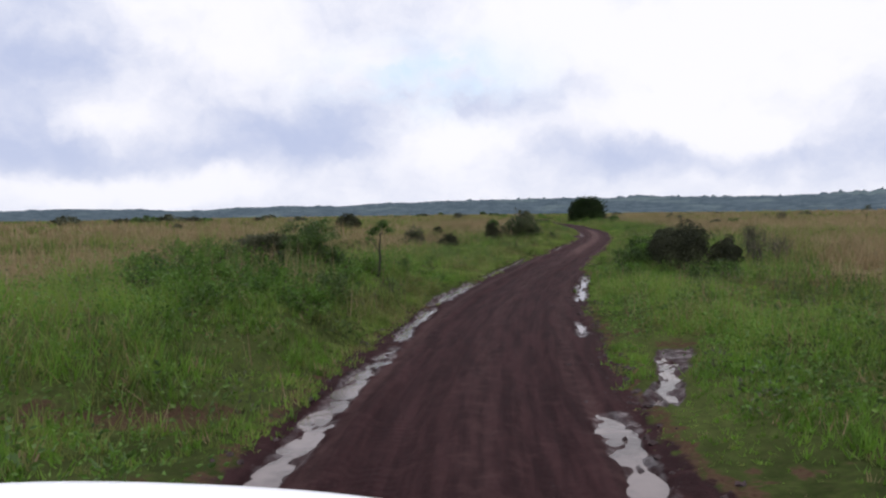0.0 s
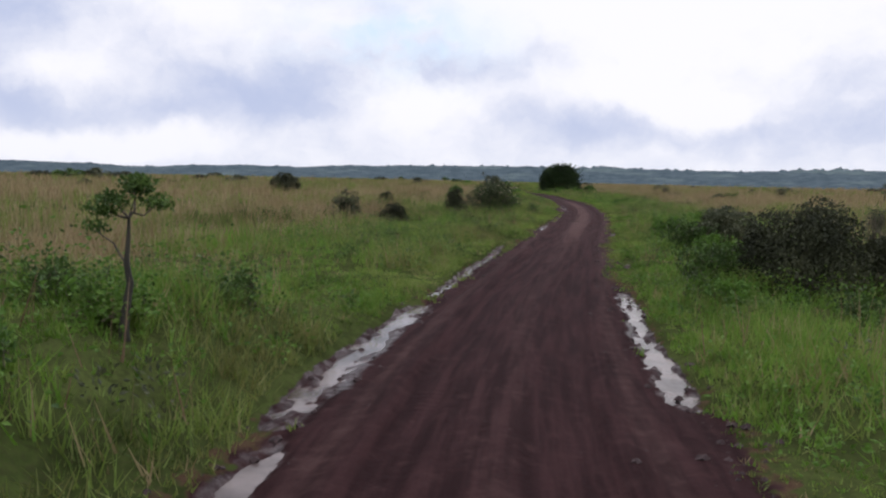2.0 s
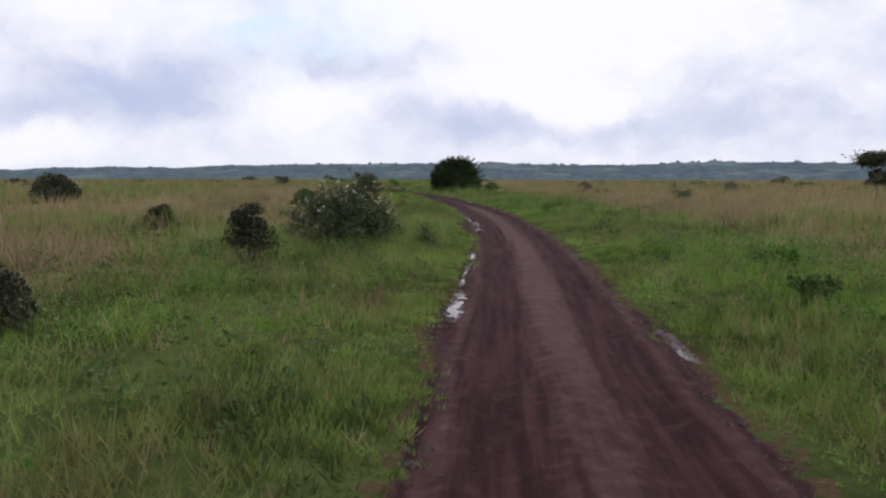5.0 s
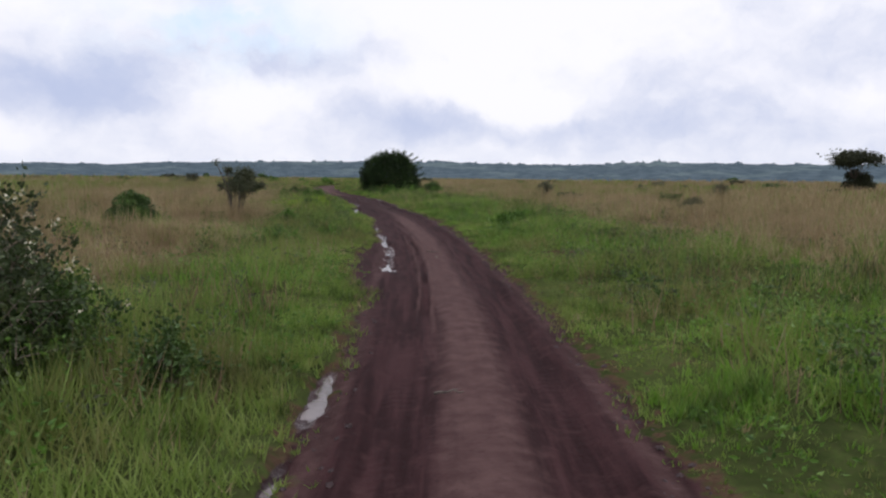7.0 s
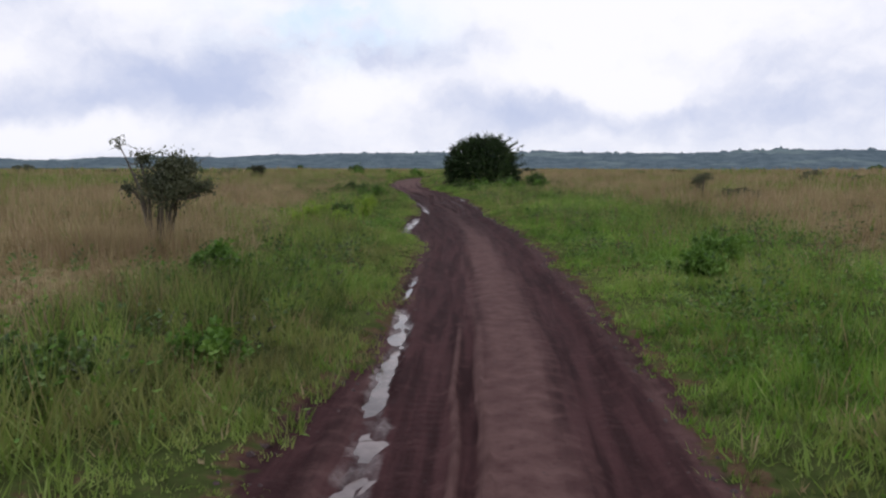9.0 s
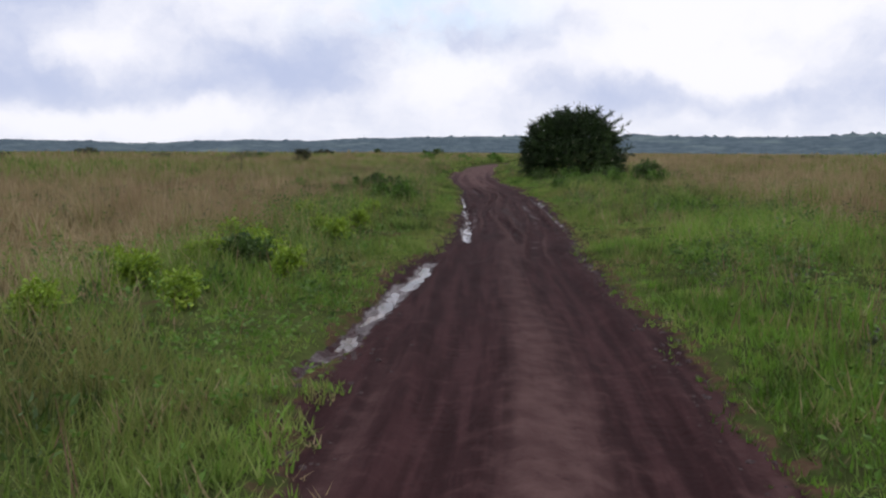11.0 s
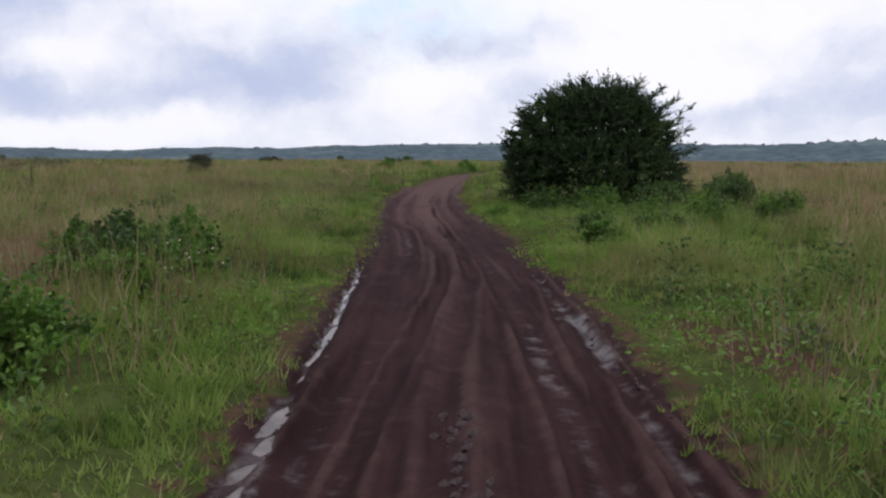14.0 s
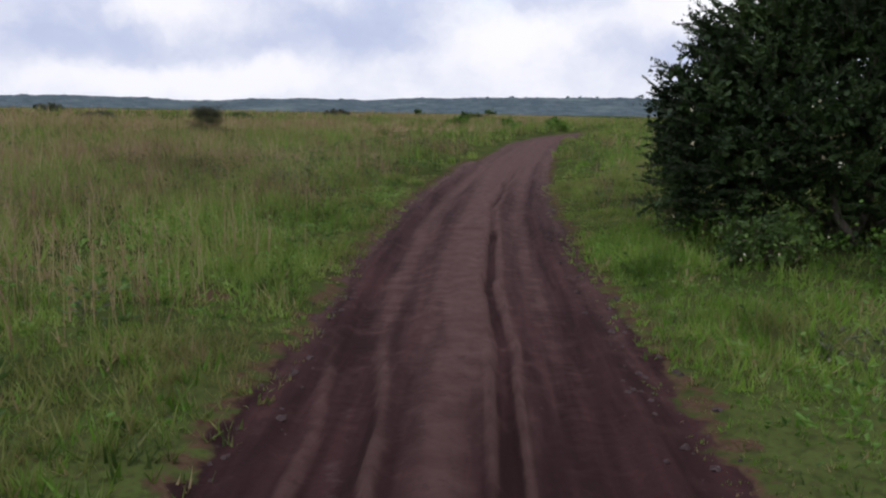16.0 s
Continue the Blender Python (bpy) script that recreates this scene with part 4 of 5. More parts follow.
def umbrella_shrub(label, x, y, w, h, seed, material):
    """Thin stems that fan out under a flat, layered crown of small leaves."""
    rng = np.random.default_rng(seed)
    root = tagged(stand("shrub", x, y), label, "shrub")
    pos, way = [], []
    for i in range(13):
        an, far = i * 2.4 + rng.uniform(-0.3, 0.3), rng.uniform(0.25, 1.0)
        tip = np.array([math.cos(an) * far * w / 2, math.sin(an) * far * w / 2, h * (0.97 - 0.30 * far * rng.uniform(0.4, 1.2) - 0.42 * (i % 3 == 0))])
        foot = np.array([rng.normal() * 0.06, rng.normal() * 0.06, -0.06])
        p, r = stem_path(rng, foot, tip, 0.024, 6, 0.05)
        v, f = tubes([(p, r)], 5)
        part("stem", mesh_of("stem", v, f, M_BARK, True), root)
        for k in range(7):
            c = p[3] + (tip - p[3]) * rng.uniform(0.3, 1.08) + rng.normal(size=3) * np.array([0.13, 0.13, 0.05]) * w / 1.4
            n = 120
            pos.append(c + rng.normal(size=(n, 3)) * np.array([0.11, 0.11, 0.045]) * w / 1.4)
            way.append(rng.normal(size=(n, 3)) * np.array([1, 1, 0.45]) + np.array([0, 0, 0.3]))
    v, f = leaf_quads(rng, np.concatenate(pos), np.concatenate(way), 0.05, 0.013)
    part("foliage", mesh_of("foliage", v, f, material), root)


def fallen_twig(x, y, length, turn, seed):
    """A dark broken twig lying in the mud of the track."""
    rng = np.random.default_rng(seed)
    root = tagged(stand("fallen_twig", x, y, turn, 0.0), "dark broken twig lying in the mud of the track", "twig", "twigs on the track")
    main, r = stem_path(rng, (-length / 2, 0, 0.02), (length / 2, 0, 0.03), 0.014, 7, 0.05)
    main[:, 2] = np.abs(main[:, 2] - 0.02) + 0.012
    v, f = tubes([(main, r)], 5)
    part("stick", mesh_of("stick", v, f, M_BARK, True), root)
    for i in range(4):
        b = main[1 + i]
        tip = b + np.array([rng.uniform(0.05, 0.16), rng.uniform(-0.12, 0.12), 0.02]) * length / 0.6
        v, f = tubes([stem_path(rng, b, tip, 0.007, 4, 0.08)], 4)
        part("side_twig", mesh_of("side_twig", v, f, M_BARK, True), root)


def open_thorn(x, y):
    """A ragged thorn bush: bare crooked boughs that end in small leafy tufts."""
    rng = np.random.default_rng(76)
    root = tagged(stand("thorn_bush", x, y), "open thorn bush with ragged branches above dry grass", "shrub")
    root.scale = (1.12, 1.12, 1.24)
    # boughs: foot, elbow, tip (across, away, up), tuft size, leaves
    boughs = [((-0.10, 0, 0), (-0.30, 0, 0.95), (-0.66, 0.05, 1.74), 0.05, 60), ((-0.10, 0, 0), (-0.20, 0.1, 1.0), (-0.26, 0.1, 1.50), 0.07, 260), ((0, 0, 0), (0.10, 0, 0.8), (0.22, 0, 1.40), 0.14, 1000),
              ((0, 0.05, 0), (0.18, 0.1, 0.7), (0.42, 0.15, 1.38), 0.10, 600), ((0.05, 0, 0), (0.3, 0, 0.82), (0.78, -0.05, 1.05), 0.07, 260), ((-0.1, 0, 0), (-0.3, 0, 0.8), (-0.52, 0, 1.02), 0.06, 160),
              ((0.05, 0.05, 0), (0.05, -0.1, 0.6), (0.10, -0.15, 1.08), 0.19, 1300), ((0, 0, 0), (-0.05, 0.2, 0.6), (-0.08, 0.3, 1.12), 0.15, 900), ((0.05, 0, 0), (0.25, 0.1, 0.6), (0.48, 0.1, 1.08), 0.12, 700)]
    pos, way = [], []
    for foot, elbow, tip, size, count in boughs:
        p = np.array([foot, (np.array(foot) + elbow) / 2 + rng.normal(size=3) * 0.04, elbow, (np.array(elbow) + tip) / 2 + rng.normal(size=3) * 0.06, tip], float)
        p[0, 2] = -0.08
        v, f = tubes([(p, np.array([0.042, 0.036, 0.028, 0.02, 0.007]))], 5)
        part("bough", mesh_of("bough", v, f, M_BARK, True), root)
        for k in range(5):
            b0 = p[2] + (p[4] - p[2]) * rng.uniform(0.1, 1.0)
            v, f = tubes([stem_path(rng, b0, b0 + rng.normal(size=3) * np.array([0.2, 0.15, 0.14]) + np.array([0, 0, 0.08]), 0.009, 4, 0.1)], 3)
            part("twig", mesh_of("twig", v, f, M_BARK, True), root)
        count = int(count * 1.1)
        c = np.array(tip) + rng.normal(size=(count, 3)) * np.array([size, size, size * 0.75]) * 1.1 - np.array([0, 0, size * 0.5])
        pos.append(c)
        way.append(rng.normal(size=(count, 3)) + np.array([0, 0, 0.4]))
    v, f = leaf_quads(rng, np.concatenate(pos), np.concatenate(way), 0.062, 0.018)
    part("foliage", mesh_of("foliage", v, f, M_OLIVE), root)


def umbrella_tree(x, y):
    rng = np.random.default_rng(12)
    root = tagged(stand("acacia_tree", x, y), "flat-topped acacia tree alone on the far plain", "tree")
    fork = np.array([0.1, 0, 1.7])
    p, r = stem_path(rng, (0, 0, -0.2), fork, 0.2, 6, 0.04)
    v, f = tubes([(p, r)], 8)
    part("trunk", mesh_of("trunk", v, f, M_BARK, True), root)
    pos = []
    for i in range(8):
        an = i * 2 * np.pi / 8 + rng.uniform(-0.3, 0.3)
        tip = np.array([math.cos(an) * rng.uniform(1.3, 3.0), math.sin(an) * rng.uniform(1.3, 2.5), rng.uniform(3.55, 4.25)])
        q, rr = stem_path(rng, fork, tip, 0.09, 6, 0.06)
        v, f = tubes([(q, rr)], 5)
        part("limb", mesh_of("limb", v, f, M_BARK, True), root)
        pos.append(tip + rng.normal(size=(420, 3)) * np.array([0.55, 0.55, 0.30]))
    pos.append(np.array([-0.3, 0, 4.45]) + rng.normal(size=(1700, 3)) * np.array([1.2, 1.0, 0.34]))
    pos = np.concatenate(pos)
    v, f = leaf_quads(rng, pos, rng.normal(size=pos.shape) * np.array([1, 1, 0.4]), 0.34, 0.09)
    part("crown", mesh_of("crown", v, f, M_DARK), root)


big_bush(30.62, 108.6)
umbrella_tree(92.0, 113.0)
dome_bush("low dark bush under the far acacia", 93.3, 113.5, 4.2, 2.9, 31, M_DARK, 0.2, 50)

# by the first stretch
umbrella_shrub("tall leafy green shrub with a spreading flat crown over rough grass", -1.55, 16.75, 1.45, 1.32, 41, M_GREEN)
umbrella_shrub("darker flat-topped shrub leaning out of rough grass", -2.50, 17.0, 1.05, 1.05, 42, M_OLIVE)
small_tree(-0.02, 17.6, 1.34, 43, 0.30)
for i, (bx, by, bw, bh) in enumerate(((-0.9, 19.0, 1.1, 0.6), (-0.7, 16.2, 0.9, 0.55), (-2.2, 19.4, 1.3, 0.75), (-3.5, 19.4, 1.6, 0.95), (-1.7, 15.9, 1.1, 0.75), (-4.4, 18.6, 1.8, 1.05), (0.5, 19.8, 1.0, 0.45), (-3.0, 16.4, 1.4, 0.80), (-5.6, 18.2, 1.8, 0.95),
                                       (-1.3, 21.6, 1.2, 0.5), (-3.0, 13.6, 1.3, 0.75), (-1.9, 12.4, 1.2, 0.62), (-4.2, 14.8, 1.5, 0.80), (-2.6, 11.2, 1.0, 0.50), (-1.25, 12.0, 1.0, 0.60), (-1.0, 13.6, 1.1, 0.70), (-1.9, 13.4, 1.2, 0.78), (-3.6, 12.4, 1.3, 0.70))):
    shrub("shrub", "thick dark green weedy shrub on the rough bank", bx, by, bw, 0.66 * bh, M_GREEN if i % 3 == 0 else M_WEED, 140 + i, dense=1.5, leaf=0.055, leaf_w=0.015, twig=0.28, group="weedy shrubs on the bank", stems=3)
shrub("shrub", "low bright green shrub round the foot of a sapling", -0.22, 17.9, 0.8, 0.30, M_WEED, 44, dense=1.6, leaf=0.05, leaf_w=0.016)
dome_bush("spreading dark bush with a dense rounded canopy in rough grass", 9.8, 23.45, 2.5, 1.72, 45, M_DARK, 0.055, 90)
dome_bush("lower dark bush leaning against a larger one", 11.15, 23.2, 1.3, 1.15, 46, M_DARK, 0.055, 40)
shrub("shrub", "leafy green bush beside a darker one", 8.5, 24.2, 1.2, 0.85, M_GREEN, 46, dense=1.2, leaf=0.06, leaf_w=0.02)
shrub("shrub", "low light green leafy bush at the verge", 7.85, 22.2, 0.8, 0.36, M_WEED, 47, dense=1.5, leaf=0.06, leaf_w=0.022)
shrub("shrub", "low light green leafy bush at the verge", 9.2, 20.9, 0.9, 0.38, M_GREEN, 48, dense=1.2, leaf=0.06, leaf_w=0.022)
shrub("shrub", "low light green leafy bush at the verge", 10.3, 21.4, 1.0, 0.45, M_GREEN, 49, dense=1.2, leaf=0.06, leaf_w=0.022)
shrub("shrub", "green weedy clump at the foot of the track's bend", 12.3, 34.4, 1.5, 0.75, M_WEED, 50, dense=0.9, leaf=0.07, leaf_w=0.024)
for i, (bx, by, bh) in enumerate(((13.0, 24.6, 1.5), (14.3, 25.4, 1.3), (14.0, 27.2, 1.75))):
    shrub("thorn_bush", "sparse twiggy thorn bush in dry grass", bx, by, 0.75, bh, M_OLIVE, 60 + i, z0=0.35, dense=0.35, leaf=0.04, leaf_w=0.012, twig=0.4, group="thorn bushes on the right", stems=6)
shrub("shrub", "greyish half-bare shrub in dry grass", 1.93, 41.1, 1.15, 1.25, M_OLIVE, 65, z0=0.2, dense=0.8, leaf=0.06, leaf_w=0.018)
dome_bush("small dark rounded bush in dry grass", 3.8, 40.5, 1.25, 0.88, 66, M_DARK, 0.06, 40)
dome_bush("dark rounded bush on the plain", -3.3, 80.6, 3.0, 1.75, 70, M_DARK, 0.13, 50)

dome_bush("olive-brown rounded bush behind green scrub", 12.4, 31.0, 2.1, 1.25, 180, M_OLIVE, 0.065, 60)
shrub("shrub", "leafy green bush beside a browner one", 11.2, 30.6, 1.3, 0.85, M_GREEN, 181, dense=1.3, leaf=0.06, leaf_w=0.02, twig=0.2)
dome_bush("small dark upright bush in the grass", 15.3, 31.6, 0.75, 0.95, 182, M_DARK, 0.055, 26)
shrub("shrub", "bright leafy green bush at the verge", 9.65, 25.9, 1.4, 0.80, M_WEED, 183, dense=1.6, leaf=0.07, leaf_w=0.024, twig=0.2)
small_tree(12.6, 113.5, 1.5, 184, 0.95, "small flat-topped thorn bush leaning on the plain", M_OLIVE)

# middle stretch
dome_bush("dark dense bush among tall stalks", 7.05, 46.2, 1.15, 1.3, 71, M_DARK, 0.055, 44, foot=0.25)
shrub("flowering_bush", "spreading dark bush dotted with pale flower heads", 9.35, 49.2, 2.7, 1.72, M_THICKET, 172, z0=0.28, dense=1.5, leaf=0.06, leaf_w=0.017, bloom=260, stems=9, count=22, twig=0.30)
shrub("flowering_bush", "lower part of a flowering thicket", 10.4, 49.5, 1.3, 0.95, M_GREEN, 73, dense=1.3, leaf=0.06, leaf_w=0.017, bloom=40)
dome_bush("small dark bush in dry grass", 4.5, 57.3, 1.05, 0.95, 74, M_DARK, 0.06, 34)
dome_bush("olive green bush in dry grass", 10.37, 67.8, 1.7, 1.15, 75, M_GREEN, 0.065, 50)
open_thorn(13.9, 71.5)
for i, (tx, ty, tl, tr) in enumerate(((12.47, 44.75, 0.50, 12.0), (17.35, 58.97, 0.36, -30.0), (17.07, 57.94, 0.20, 60.0), (13.66, 48.1, 0.26, -15.0))):
    fallen_twig(tx, ty, tl, tr, 300 + i)
shrub("shrub", "leafy green weed clump at the verge", 11.35, 48.6, 0.45, 0.55, M_GREEN, 77, dense=2.0)
shrub("shrub", "low green bush in dry grass", 37.7, 77.1, 1.5, 0.75, M_GREEN, 78, dense=0.7, leaf=0.08, leaf_w=0.026)
shrub("thorn_bush", "small dry thorn bush on the plain", 37.5, 91.4, 0.9, 1.2, M_OLIVE, 79, z0=0.3, dense=0.5, twig=0.4)
shrub("thorn_bush", "small dry thorn bush on the plain", 47.0, 84.0, 1.2, 1.5, M_OLIVE, 80, z0=0.4, dense=0.5, twig=0.4)
dome_bush("low olive bush in dry grass", 35.8, 85.1, 2.2, 0.75, 190, M_OLIVE, 0.08, 40)
small_tree(33.7, 84.6, 1.35, 191, 0.5, "small leaning thorn tree in dry grass", M_OLIVE)
small_tree(31.0, 66.9, 0.95, 192, 0.55, "stunted thorn tree with a flat top in dry grass", M_OLIVE)
small_tree(48.3, 70.7, 2.1, 81, 0.55, "small umbrella-shaped thorn tree on the plain", M_OLIVE)

# last stretch
shrub("shrub", "bushy bright green plant in the grass", 20.75, 91.7, 0.85, 0.68, M_WEED, 82, dense=1.8, leaf=0.06, leaf_w=0.024)
shrub("shrub", "bushy bright green plant in the grass", 20.2, 92.5, 0.7, 0.60, M_WEED, 83, dense=1.8, leaf=0.06, leaf_w=0.024)
LIME = [(19.2, 82.6, 0.40, 0.42), (18.3, 80.9, 0.55, 0.40), (17.6, 79.9, 0.45, 0.36), (17.1, 78.4, 0.60, 0.40), (18.8, 79.2, 0.40, 0.34), (18.4, 87.0, 0.45, 0.40), (17.9, 77.3, 0.40, 0.32), (18.0, 81.9, 0.35, 0.36),
        (19.6, 84.4, 0.35, 0.34), (16.7, 76.6, 0.50, 0.36), (17.4, 83.2, 0.40, 0.34), (18.9, 83.5, 0.32, 0.30), (16.4, 79.6, 0.38, 0.34), (19.9, 87.4, 0.36, 0.32)]
for i, (bx, by, bw, bh) in enumerate(LIME):
    shrub("lime_shrub", "low shrub with yellow-green leaf tips in the grass", bx, by, bw, bh, M_LIME, 85 + i, z0=0.10, dense=2.6, leaf=0.055, leaf_w=0.016, twig=0.24, group="lime shrubs at the verge", count=5, stems=2)
for i, (bx, by, bw, bh, mt) in enumerate(((30.6, 100.9, 1.1, 0.75, M_WEED), (29.6, 105.2, 1.2, 0.7, M_WEED), (31.5, 105.4, 1.3, 0.85, M_GREEN), (33.4, 105.6, 1.3, 0.95, M_GREEN), (33.0, 102.4, 1.1, 0.8, M_WEED), (28.5, 106.6, 0.9, 0.6, M_GREEN), (34.3, 107.3, 1.4, 1.0, M_GREEN))):
    shrub("shrub", "low leafy green shrub by the large bush", bx, by, bw, bh, mt, 95 + i, dense=1.3, leaf=0.065, leaf_w=0.024, group="low shrubs by the large bush")
for i, (bx, by, bw, bh) in enumerate(((28.1, 100.7, 0.9, 0.4), (27.6, 98.9, 0.8, 0.35), (30.0, 102.6, 1.2, 0.5), (28.9, 99.6, 1.0, 0.42), (20.2, 100.2, 0.8, 0.5), (19.0, 94.2, 0.9, 0.40), (20.6, 95.6, 1.0, 0.58), (21.3, 95.1, 0.8, 0.50), (20.9, 96.4, 0.9, 0.55), (20.1, 96.9, 1.0, 0.58), (21.0, 94.3, 0.7, 0.45), (20.3, 94.7, 0.8, 0.50), (18.0, 95.6, 1.0, 0.40), (19.8, 96.6, 0.9, 0.40), (17.2, 97.6, 1.0, 0.40), (18.7, 104.8, 0.9, 0.55), (19.4, 97.4, 0.8, 0.45), (15.2, 67.9, 0.8, 0.45), (14.4, 61.9, 1.0, 0.4), (13.9, 60.2, 1.0, 0.42), (15.5, 62.6, 0.8, 0.35), (18.2, 79.8, 0.7, 0.5), (22.6, 66.4, 1.0, 0.4), (24.0, 68.0, 1.1, 0.45), (15.0, 39.6, 0.9, 0.4), (14.2, 37.2, 0.8, 0.35), (17.6, 43.4, 1.1, 0.45))):
    shrub("weed_clump", "knee-high leafy green weeds in the verge grass", bx, by, bw, bh, M_WEED if i % 3 else M_GREEN, 160 + i, dense=1.8, leaf=0.07, leaf_w=0.026, twig=0.2, category="weeds", group="leafy weed clumps along the verges", stems=2)
umbrella_shrub("dark spreading thorn bush alone on the plain", 14.3, 135.2, 1.9, 1.75, 103, M_DARK)
for i, (bx, by, bw, bh) in enumerate(((31.5, 158.0, 3.0, 0.9), (35.5, 160.5, 3.4, 1.0), (27.5, 165.0, 2.4, 0.7), (39.6, 283.0, 4.5, 2.0), (22.5, 270.0, 3.0, 1.3), (30.3, 195.0, 3.2, 1.2))):
    shrub("shrub", "low green shrubs on the far plain", bx, by, bw, 0.7 * bh, M_GREEN if by > 190 else M_WEED, 104 + i, dense=0.22, leaf=0.2, leaf_w=0.07, twig=0.5, stems=2, group="shrubs on the far plain")

# shrubs dotted over the far plain
FAR = [(-50, 151, 5, 1.8), (-41.5, 154, 6, 2.3), (-35, 157, 4, 1.6), (-47.5, 152.5, 4, 1.6), (-13.2, 124.0, 4.2, 1.7), (-45, 150, 6, 2.2), (-38, 156, 5, 2.0), (-56, 141, 6, 2.4), (-70, 132, 5, 2.0), (-26, 168, 4, 1.5), (-8, 175, 4, 1.2), (4, 182, 3, 1.1),
       (12, 205, 4, 1.6), (55, 170, 3, 1.5), (64, 150, 3, 1.2), (75, 160, 4, 1.4), (83, 140, 3, 1.3), (100, 135, 5, 1.4), (110, 128, 4, 1.5), (72, 120, 2.2, 1.0),
       (80, 111, 4, 0.8), (86, 110, 3.5, 0.7), (60, 112, 1.6, 1.1), (58, 98, 1.5, 0.8), (120, 165, 5, 1.8), (-30, 210, 5, 1.8), (218, 279, 6, 3.0), (-18, 105, 2.0, 1.0),
       (-24, 92, 1.6, 1.0)]
models = []
for i, (mt, ratio) in enumerate(((M_DARK, 0.4), (M_OLIVE, 0.5), (M_GREEN, 0.35))):
    models.append(dome_bush("small rounded bush dotted on the far plain", FAR[i][0], FAR[i][1], 1.0, ratio, 120 + i, mt, 0.07, 34, "bushes dotted over the plain"))
for i, (bx, by, bw, bh) in enumerate(FAR):
    m0 = models[i % 3]
    s = bw
    if i < 3:
        m0.scale = (s, s, 0.75 * bh / (0.4, 0.5, 0.35)[i])
        continue
    c = copy_thing(m0, pose(bx, by, float(height(bx, by)) - 0.03, 0, 0, 47.0 * i))
    c.scale = (s, s, 0.75 * bh / (0.4, 0.5, 0.35)[i % 3])

# ---------------------------------------------------------------- the vehicle's front, left where the drive begins


def white_paint():
    k = Mat("white_paint")
    dust = k.noise(3.0, 5.0, 0.6)
    k.put(k.p.inputs["Base Color"], k.mix(k.ramp(dust, 0.35, 0.75), rgb(0.80, 0.80, 0.81), rgb(0.70, 0.69, 0.68)))
    k.put(k.p.inputs["Roughness"], k.ramp(dust, 0.3, 0.7, 0.22, 0.4))
    k.p.inputs["Coat Weight"].default_value = 0.3
    return k.m


def plain(name, col, rough, metal=0.0):
    k = Mat(name)
    n = k.noise(18.0, 4.0)
    k.put(k.p.inputs["Base Color"], k.mix(k.ramp(n, 0.35, 0.7), rgb(*col), rgb(*(c * 0.75 for c in col))))
    k.put(k.p.inputs["Roughness"], k.ramp(n, 0.3, 0.7, rough * 0.85, min(1.0, rough * 1.15)))
    k.p.inputs["Metallic"].default_value = metal
    return k.m


def ring(r_out, r_in, half, steps=28, round_off=0.25):
    """A wheel's ring about the x axis, as vertex and face arrays."""
    prof = [(r_in, -half), (r_out - (r_out - r_in) * round_off, -half), (r_out, -half * 0.6), (r_out, half * 0.6), (r_out - (r_out - r_in) * round_off, half), (r_in, half)]
    an = np.arange(steps) * 2 * np.pi / steps
    v = np.array([[(x, r * math.cos(t), r * math.sin(t)) for r, x in prof] for t in an]).reshape(-1, 3)
    k = len(prof)
    f = [(i * k + j, i * k + (j + 1) % k, ((i + 1) % steps) * k + (j + 1) % k, ((i + 1) % steps) * k + j) for i in range(steps) for j in range(k)]
    return v, np.array(f)


def box_part(name, size, at, mat, root, bevel=0.02, label=""):
    bm = bmesh.new()
    bmesh.ops.create_cube(bm, size=1.0, matrix=Matrix.LocRotScale(at, None, size))
    bmesh.ops.bevel(bm, geom=bm.edges[:], offset=bevel, segments=2, affect="EDGES", profile=0.6)
    me = bpy.data.meshes.new(name)
    bm.to_mesh(me)
    bm.free()
    me.materials.append(mat)
    return part(name, me, root, label)


